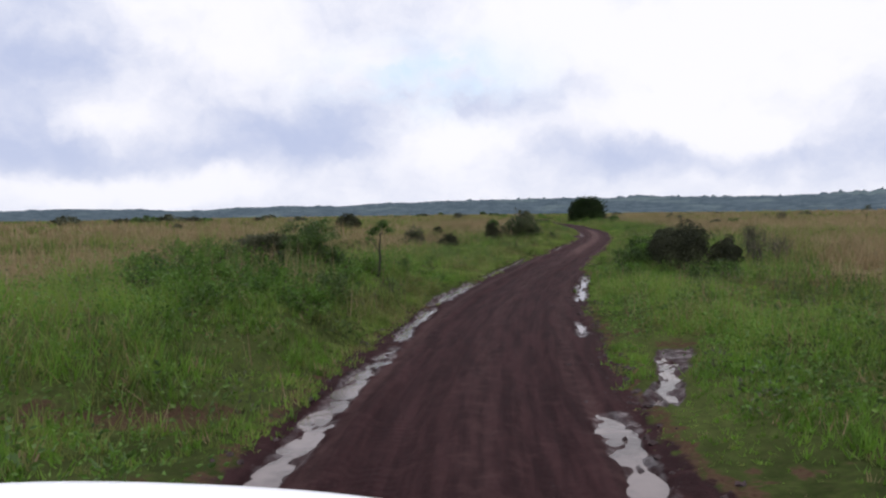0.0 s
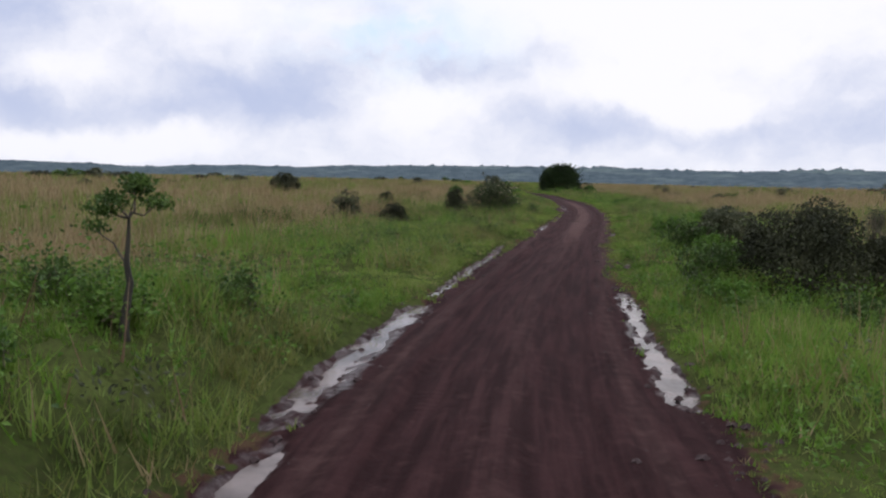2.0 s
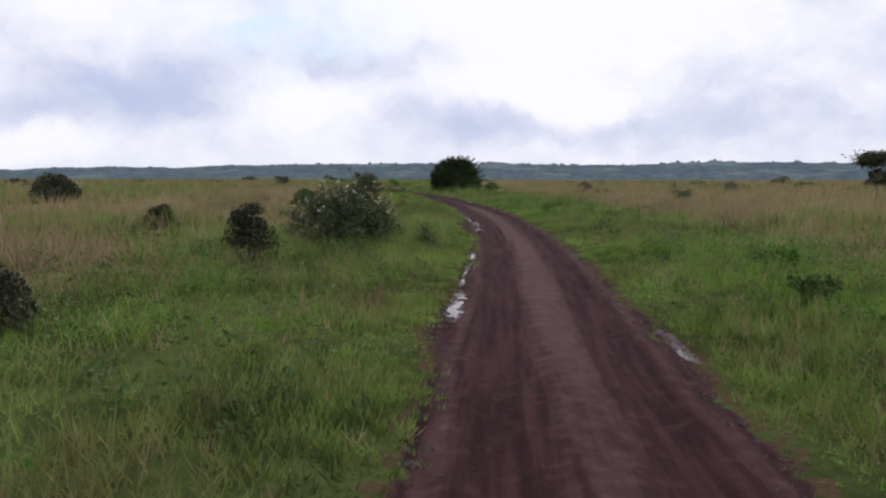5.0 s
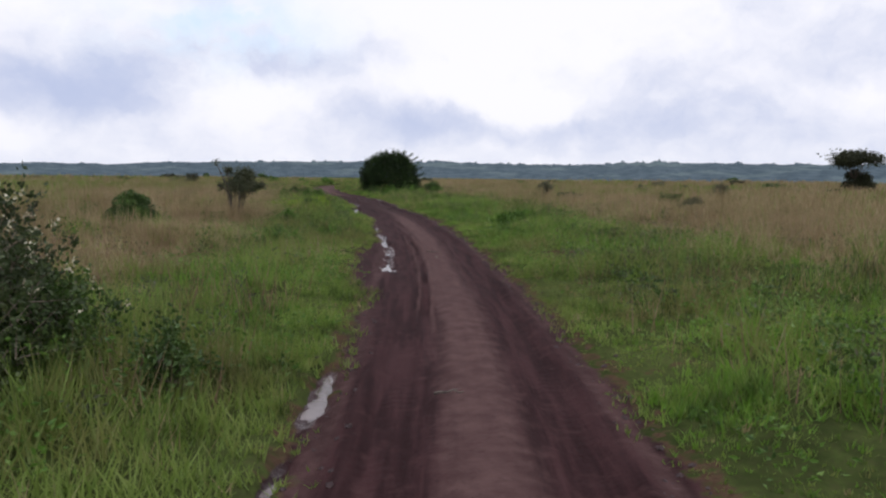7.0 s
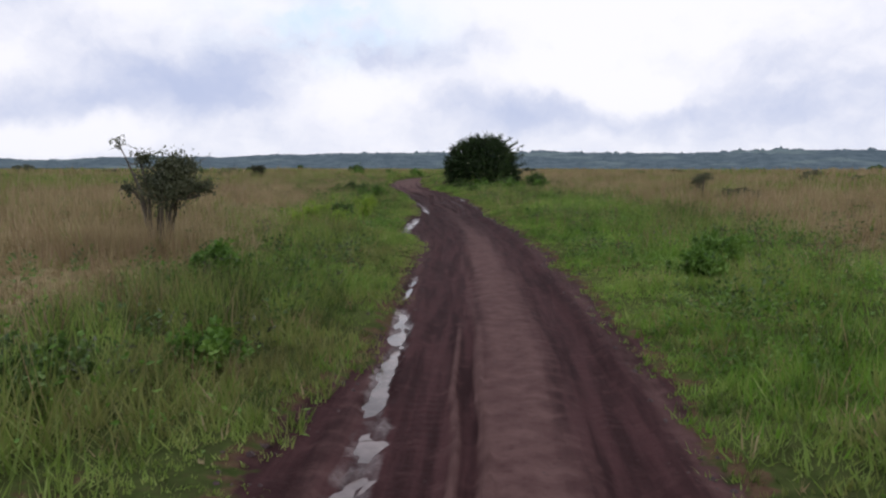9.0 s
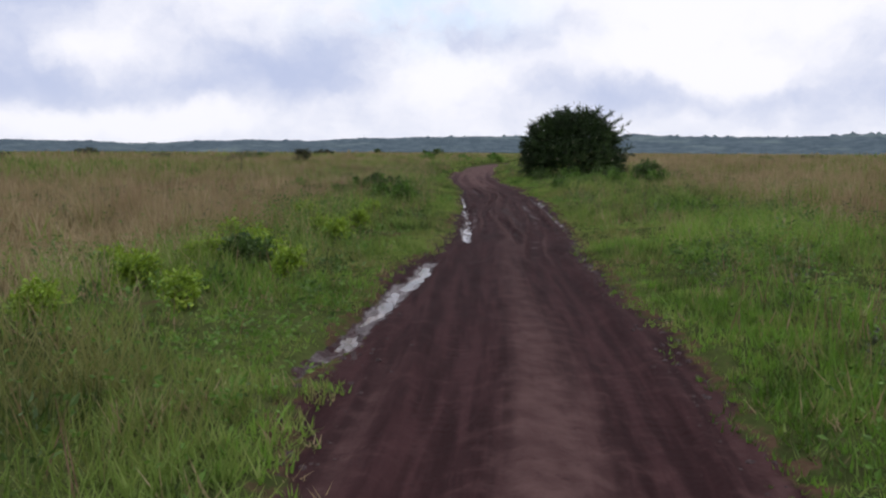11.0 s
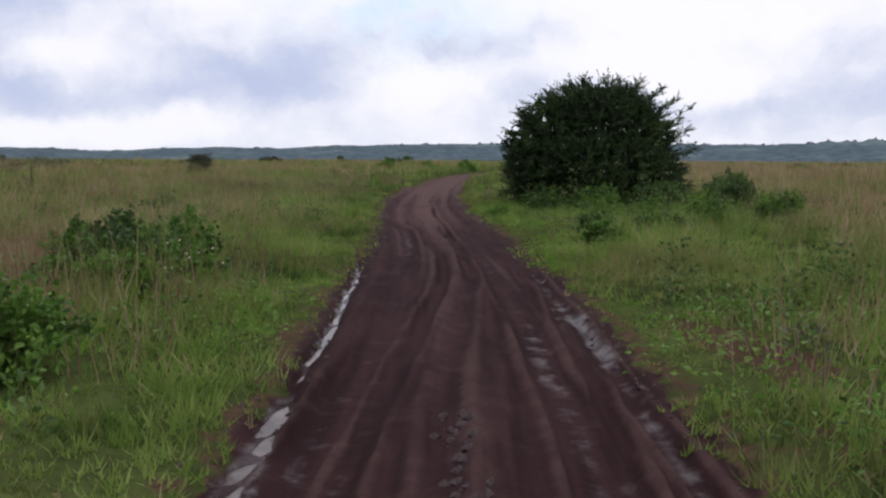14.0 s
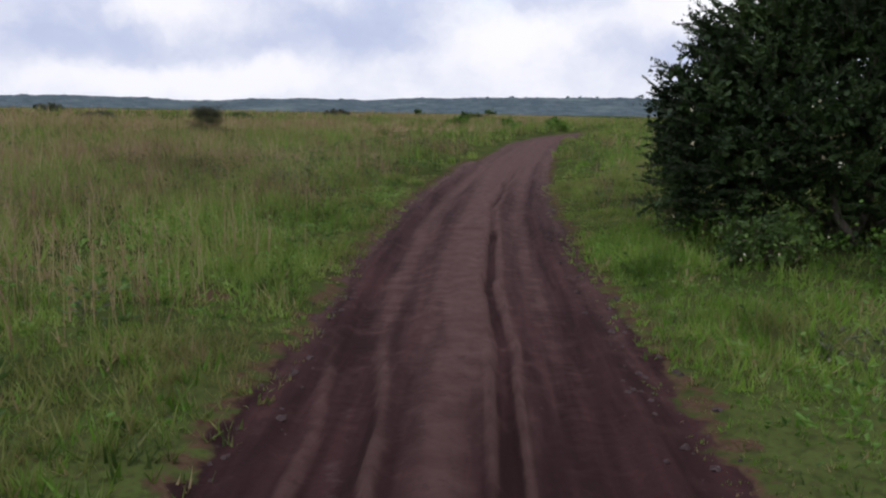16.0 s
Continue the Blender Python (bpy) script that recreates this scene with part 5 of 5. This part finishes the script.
def vehicle_front():
    paint, rubber, black, steel, lens = white_paint(), plain("tyre_rubber", (0.025, 0.023, 0.022), 0.85), plain("black_trim", (0.02, 0.02, 0.02), 0.6), plain("wheel_steel", (0.45, 0.45, 0.46), 0.4, 0.8), plain("lamp_glass", (0.75, 0.76, 0.78), 0.1)
    root = tagged(new("vehicle_front"), "white bonnet and front end of an off-road vehicle", "vehicle")
    root.matrix_basis = pose(-0.835, -0.10, 0.046, 0, 0, -12.5)
    # bonnet: crowned across, falling at the nose, with pressed ribs running forward
    xs, ys = np.linspace(-0.85, 0.85, 85), np.concatenate([np.linspace(0.20, 1.59, 30), np.linspace(1.60, 1.80, 14)])
    xx, yy = np.meshgrid(xs, ys)
    ax = np.abs(xx / 0.85)
    edge = 1.80 - 0.16 * ax ** 2.6
    z = 1.61 + 0.02 * (1.6 - yy) - 0.045 * ax ** 2.4 - 0.14 * np.clip((ax - 0.88) / 0.12, 0, 1) ** 2
    for k0 in (-0.56, -0.19, 0.19, 0.56):
        z = z + 0.010 * gauss(xx - k0 * (1.08 - 0.12 * (yy - 0.2)), 0.02) * smooth(yy, 0.25, 0.45) * smooth(-yy, -1.55, -1.4)
    t = np.clip((yy - 1.60) / 0.20, 0, 1)
    yb = np.where(yy > 1.60, 1.60 + (edge - 1.60) * np.sin(t * np.pi / 2), yy)
    z = z - 0.13 * (1 - np.cos(t * np.pi / 2))
    me = mesh_of("bonnet", np.stack([xx, yb, z], -1).reshape(-1, 3), grid_faces(len(ys), len(xs)), paint, True)
    bn = part("bonnet", me, root, "white bonnet with pressed ribs and dried dirt marks")
    bn.modifiers.new("thickness", "SOLIDIFY").thickness = 0.02
    for sx in (-1, 1):
        box_part("wing", (0.10, 1.42, 0.34), (sx * 0.90, 0.86, 1.30), paint, root, 0.045)
        box_part("headlight", (0.2, 0.05, 0.17), (sx * 0.62, 1.60, 1.27), lens, root, 0.02)
        wheel = new("wheel")
        wheel.parent = root
        wheel.matrix_basis = pose(sx * 0.78, 0.86, 0.68)
        v, f = ring(0.47, 0.25, 0.13)
        part("tyre", mesh_of("tyre", v, f, rubber, True), wheel)
        v, f = ring(0.255, 0.03, 0.09, 28, 0.1)
        part("rim", mesh_of("rim", v, f, steel, True), wheel)
    box_part("grille", (1.0, 0.05, 0.24), (0, 1.59, 1.27), black, root, 0.02)
    box_part("bumper", (1.8, 0.18, 0.22), (0, 1.74, 0.92), steel, root, 0.05)
    box_part("bulkhead", (1.7, 0.08, 0.95), (0, 0.16, 1.10), black, root, 0.03)
    box_part("chassis_rail", (0.9, 1.45, 0.14), (0, 0.88, 0.90), black, root, 0.03)
    axle, af = tubes([(np.array([(-0.75, 0.86, 0.68), (0, 0.86, 0.68), (0.75, 0.86, 0.68)]), np.array([0.05, 0.05, 0.05]))], 8)
    part("axle", mesh_of("axle", axle, af, black, True), root)


vehicle_front()

# ---------------------------------------------------------------- grass and weeds


def turf_places(rng, n, y0, y1, a0, a1):
    """Random places at a distance a0 to a1 beside the track's middle."""
    y = rng.uniform(y0, y1, n)
    a = a0 + (a1 - a0) * rng.uniform(0, 1, n)
    u = a * rng.choice((-1.0, 1.0), n)
    return middle(y) + u, y, u


def blades(rng, x, y, per, h, w, splay):
    """Tufts of per pointed blades at each place; h is the blades' length there."""
    n = len(x)
    z = height(x, y)
    an = rng.uniform(0, 2 * np.pi, (n, per))
    out = rng.uniform(0.15, 1.0, (n, per)) * splay
    ln = h[:, None] * rng.uniform(0.55, 1.25, (n, per))
    bx = x[:, None] + rng.normal(size=(n, per)) * 0.22 * h[:, None]
    by = y[:, None] + rng.normal(size=(n, per)) * 0.22 * h[:, None]
    bz = np.repeat(z[:, None] - 0.02, per, 1)
    fa = rng.uniform(0, 2 * np.pi, (n, per))
    ww = w[:, None] * rng.uniform(0.7, 1.3, (n, per))
    dx, dy = np.cos(fa) * ww, np.sin(fa) * ww
    tx, ty = bx + np.cos(an) * out * ln, by + np.sin(an) * out * ln
    tz = bz + ln * np.sqrt(np.maximum(1 - (out * 0.9) ** 2, 0.1))
    v = np.stack([np.stack([bx - dx, by - dy, bz], -1), np.stack([bx + dx, by + dy, bz], -1), np.stack([tx, ty, tz], -1)], 2).reshape(-1, 3)
    return v


def build_grass():
    rng = np.random.default_rng(3)
    green, straw, bright = [], [], []
    # zones: tufts, from y, to y, from offset, to offset, blades, length, half width, splay
    zones = ((38000, -4, 116, 1.1, 2.6, 6, 0.16, 0.0085, 0.95), (36000, -4, 118, 1.5, 4.0, 6, 0.24, 0.0095, 0.88), (42000, -4, 126, 3.0, 9.0, 7, 0.36, 0.0095, 0.85), (32000, -2, 140, 7.5, 18.0, 6, 0.46, 0.020, 0.6),
             (26000, 5, 165, 16.0, 45.0, 5, 0.52, 0.032, 0.45), (14000, 20, 215, 40.0, 130.0, 5, 0.52, 0.08, 0.4), (14000, 118, 215, 1.4, 40.0, 7, 0.42, 0.03, 0.5))
    for n, y0, y1, a0, a1, per, hh, ww, sp in zones:
        x, y, u = turf_places(rng, n, y0, y1, a0, a1)
        a = np.abs(u)
        hw = half_width(y, np.sign(u))
        bed = puddle_bed(u, y)
        bare = 1.1 * bare_earth(x, y) * (1 - smooth(a, 7.5, 11))
        keep = (a > hw + 0.0 + 0.36 * rng.uniform(0, 1, n) ** 2) & (bed < 0.25) & (rng.uniform(0, 1, n) > bare) & (rng.uniform(0, 1, n) < 0.62 + 0.6 * smooth(fbm(x * 0.9, y * 0.9, 83, 3), 0.34, 0.58))
        x, y, a, hw = x[keep], y[keep], a[keep], hw[keep]
        tall = 0.42 + 1.15 * smooth(fbm(x * 0.7, y * 0.7, 91, 3), 0.32, 0.68)
        h = hh * tall * (0.45 + 0.55 * smooth(a, hw, hw + 1.3)) * (1 + 0.25 * rank(x, y))
        w = np.full(len(x), ww)
        is_dry = rng.uniform(0, 1, len(x)) < 0.035 + 0.88 * dryness(x, y)
        rich = lush(x, y)
        is_lush = ~is_dry & (rng.uniform(0, 1, len(x)) < rich)
        h = h * (1 - 0.35 * rich) * (1 - 0.45 * smooth(-y, -7.6, -6.2))
        for sel, dest in ((~is_dry & ~is_lush, green), (is_lush, bright), (is_dry, straw)):
            k = 1.15 if dest is straw else 1.0
            dest.append(blades(rng, x[sel], y[sel], per, h[sel] * k, w[sel], sp))
    # tall thin stalks of dry grass, single and in drifts
    x, y, u = turf_places(rng, 15000, -2, 135, 2.2, 20.0)
    d = dryness(x, y)
    keep = rng.uniform(0, 1, len(x)) < (0.02 + 0.6 * d) * smooth(fbm(x * 0.3, y * 0.3, 97, 3), 0.35, 0.62) * (1 - 0.8 * rank(x, y))
    x, y = x[keep], y[keep]
    straw.append(blades(rng, x, y, 4, np.full(len(x), 0.78), np.full(len(x), 0.0045), 0.3))
    # reddish seedheads in drifts, thickest along the bend's outer side
    x, y, u = turf_places(rng, 36000, 2, 130, 2.2, 13.0)
    keep = rng.uniform(0, 1, len(x)) < (0.22 * (1 - lush(x, y)) + 0.78 * smooth(y, 88, 98) * (u < 0)) * smooth(fbm(x * 0.36, y * 0.36, 163, 3), 0.42, 0.64)
    x, y = x[keep], y[keep]
    russet = [blades(rng, x, y, 4, np.full(len(x), 0.62), np.full(len(x), 0.0075), 0.4)]
    for name, parts, mat, lab in (("russet_grass", russet, M_RUSSET, "reddish-brown seeding grass in drifts beside the track"), ("green_grass", green, M_GRASS, "rough green grass in tufts beside the mud track"), ("lush_grass", bright, M_LUSH, "short bright green grass in drifts along the verges"), ("dry_grass", straw, M_STRAW, "tall straw-coloured dry grass in drifts over the plain")):
        v = np.concatenate(parts)
        tagged(new(name, mesh_of(name, v, np.arange(len(v)).reshape(-1, 3), mat)), lab, "grass", kind="stuff")


def build_weeds():
    """Broad-leaved weeds along the verges."""
    rng = np.random.default_rng(8)
    x, y, u = turf_places(rng, 13500, -4, 124, 1.7, 9.0)
    a = np.abs(u)
    keep = (rng.uniform(0, 1, len(x)) < np.maximum(smooth(fbm(x * 0.4, y * 0.4, 103, 3), 0.42, 0.64), 0.9 * rank(x, y))) & (puddle_bed(u, y) < 0.1) & (a > half_width(y, np.sign(u)) + 0.35) & (dryness(x, y) < 0.7)
    x, y, a = x[keep], y[keep], a[keep]
    n, per = len(x), 16
    z = height(x, y)
    big = rng.uniform(0.6, 1.5, n) * (1 + 1.4 * rank(x, y))
    r = 0.13 * big[:, None, None]
    off = rng.normal(size=(n, per, 3)) * np.array([1, 1, 0.55]) * r
    p = np.stack([x, y, z + 0.14 * big], -1)[:, None] + off
    p[..., 2] = np.maximum(p[..., 2], z[:, None] + 0.01)
    way = off * np.array([1, 1, 0.3]) + rng.normal(size=off.shape) * 0.06 + np.array([0, 0, 0.05])
    v, f = leaf_quads(rng, p.reshape(-1, 3), way.reshape(-1, 3), 0.065, 0.017)
    tagged(new("weeds", mesh_of("weeds", v, f, M_WEED)), "broad-leaved green weeds among the verge grass", "weeds", kind="stuff")


def build_clods():
    """Lumps of mud thrown up along the edges of the track."""
    rng = np.random.default_rng(15)
    n = 5200
    y = rng.uniform(-3, 122, n)
    side = rng.choice((-1.0, 1.0), n)
    a = np.where(rng.uniform(0, 1, n) < 0.88, half_width(y, side) + 0.12 + rng.normal(size=n) * 0.17, rng.uniform(0, 1.3, n))
    x = middle(y) + side * a
    z = height(x, y)
    s = 0.010 + (0.028 + 0.022 * (y < 36)) * rng.uniform(0, 1, n) ** 3 * (a > 1.0)
    # a torn ridge of mud left standing in the wet stretch
    t = rng.uniform(0, 1, 260)
    y[:260] = 84.5 + 6.5 * t
    x[:260] = middle(y[:260]) + 0.18 + 0.14 * np.sin(5.0 * t) + rng.normal(size=260) * 0.07
    z[:260] = height(x[:260], y[:260])
    s[:260] = 0.012 + 0.030 * rng.uniform(0, 1, 260) ** 2
    oct_v = np.array([(1, 0, 0), (0, 1, 0), (-1, 0, 0), (0, -1, 0), (0, 0, 0.8), (0.6, 0.6, 0.45), (-0.6, 0.5, 0.5), (-0.5, -0.6, 0.4), (0.6, -0.5, 0.45)])
    tri = np.array([(0, 1, 5), (1, 2, 6), (2, 3, 7), (3, 0, 8), (0, 5, 4), (5, 1, 4), (1, 6, 4), (6, 2, 4), (2, 7, 4), (7, 3, 4), (3, 8, 4), (8, 0, 4)])
    v = oct_v[None] * s[:, None, None] * rng.uniform(0.6, 1.4, (n, 9, 3)) + np.stack([x, y, z - 0.004], -1)[:, None]
    f = (np.arange(n)[:, None, None] * 9 + tri[None]).reshape(-1, 3)
    tagged(new("mud_clods", mesh_of("mud_clods", v.reshape(-1, 3), f, M_CLOD)), "small lumps of wet mud strewn along the track", "mud", kind="stuff")


def build_forbs():
    """Knee-high leafy forbs and dark tussocks that break up the grass."""
    rng = np.random.default_rng(22)
    for name, mat, n0, seed, leaf, lw, lab in (("dark_forbs", M_GREEN, 3000, 131, 0.08, 0.020, "dark green leafy forbs scattered through the grass"), ("pale_forbs", M_OLIVE, 2200, 137, 0.07, 0.014, "grey-green herbs scattered through the grass")):
        x, y, u = turf_places(rng, n0, -4, 128, 2.2, 14.0)
        keep = (rng.uniform(0, 1, n0) < smooth(fbm(x * 0.33, y * 0.33, seed, 3), 0.42, 0.62)) & (puddle_bed(u, y) < 0.05)
        x, y = x[keep], y[keep]
        n, per = len(x), 34
        z = height(x, y)
        big = rng.uniform(0.5, 1.35, n)[:, None, None]
        up = rng.uniform(0.1, 1.0, (n, per, 1))
        an = rng.uniform(0, 2 * np.pi, (n, per, 1))
        r = 0.17 * np.sqrt(rng.uniform(0, 1, (n, per, 1))) * (0.5 + 0.7 * np.sin(up * 2.6))
        off = np.concatenate([np.cos(an) * r, np.sin(an) * r, 0.42 * up], -1) * big
        p = np.stack([x, y, z], -1)[:, None] + off
        way = off * np.array([1.6, 1.6, 0.25]) + rng.normal(size=off.shape) * 0.08 + np.array([0, 0, 0.07])
        v, f = leaf_quads(rng, p.reshape(-1, 3), way.reshape(-1, 3), leaf, lw)
        tagged(new(name, mesh_of(name, v, f, mat)), lab, "plants", kind="stuff")


def build_stalks():
    """Stands of tall pale dry stalks, and small white flowers in the verge."""
    rng = np.random.default_rng(41)
    pts = []
    for cx, cy, r, n in ((22.0, 104.6, 0.5, 26), (21.2, 103.2, 0.4, 14), (22.9, 107.2, 0.4, 12), (-1.9, 14.6, 0.45, 44), (-2.6, 14.2, 0.4, 30), (-1.2, 13.9, 0.4, 14), (-3.4, 22.4, 1.4, 60), (-1.8, 24.0, 1.2, 50), (20.0, 93.2, 0.6, 24), (13.7, 70.9, 0.5, 170), (14.5, 71.3, 0.6, 120)):
        pts.append(np.stack([cx + rng.normal(size=n) * r, cy + rng.normal(size=n) * r], -1))
    p = np.concatenate(pts)
    h = rng.uniform(0.55, 1.0, len(p))
    v = blades(rng, p[:, 0], p[:, 1], 3, h, np.full(len(p), 0.008), 0.22)
    tagged(new("dry_stalks", mesh_of("dry_stalks", v, np.arange(len(v)).reshape(-1, 3), M_STRAW)), "tall pale dry stalks standing above the verge grass", "grass", kind="stuff")
    f = []
    for cx, cy, r, n in ((21.3, 94.6, 0.3, 7), (21.5, 94.0, 0.2, 5), (28.6, 105.2, 0.8, 6), (30.6, 103.4, 0.6, 4)):
        x, y = cx + rng.normal(size=n) * r, cy + rng.normal(size=n) * r
        f.append(np.stack([x, y, height(x, y) + rng.uniform(0.3, 0.55, n)], -1))
    f = np.repeat(np.concatenate(f), 6, 0)
    bv, bf = leaf_quads(rng, f, rng.normal(size=f.shape) + np.array([0, 0, 0.5]), 0.019, 0.009)
    tagged(new("wild_flowers", mesh_of("wild_flowers", bv, bf, M_BLOOM)), "scattered small white flowers among the verge plants", "flowers", kind="stuff")


build_grass()
build_stalks()
build_weeds()
build_forbs()
build_clods()
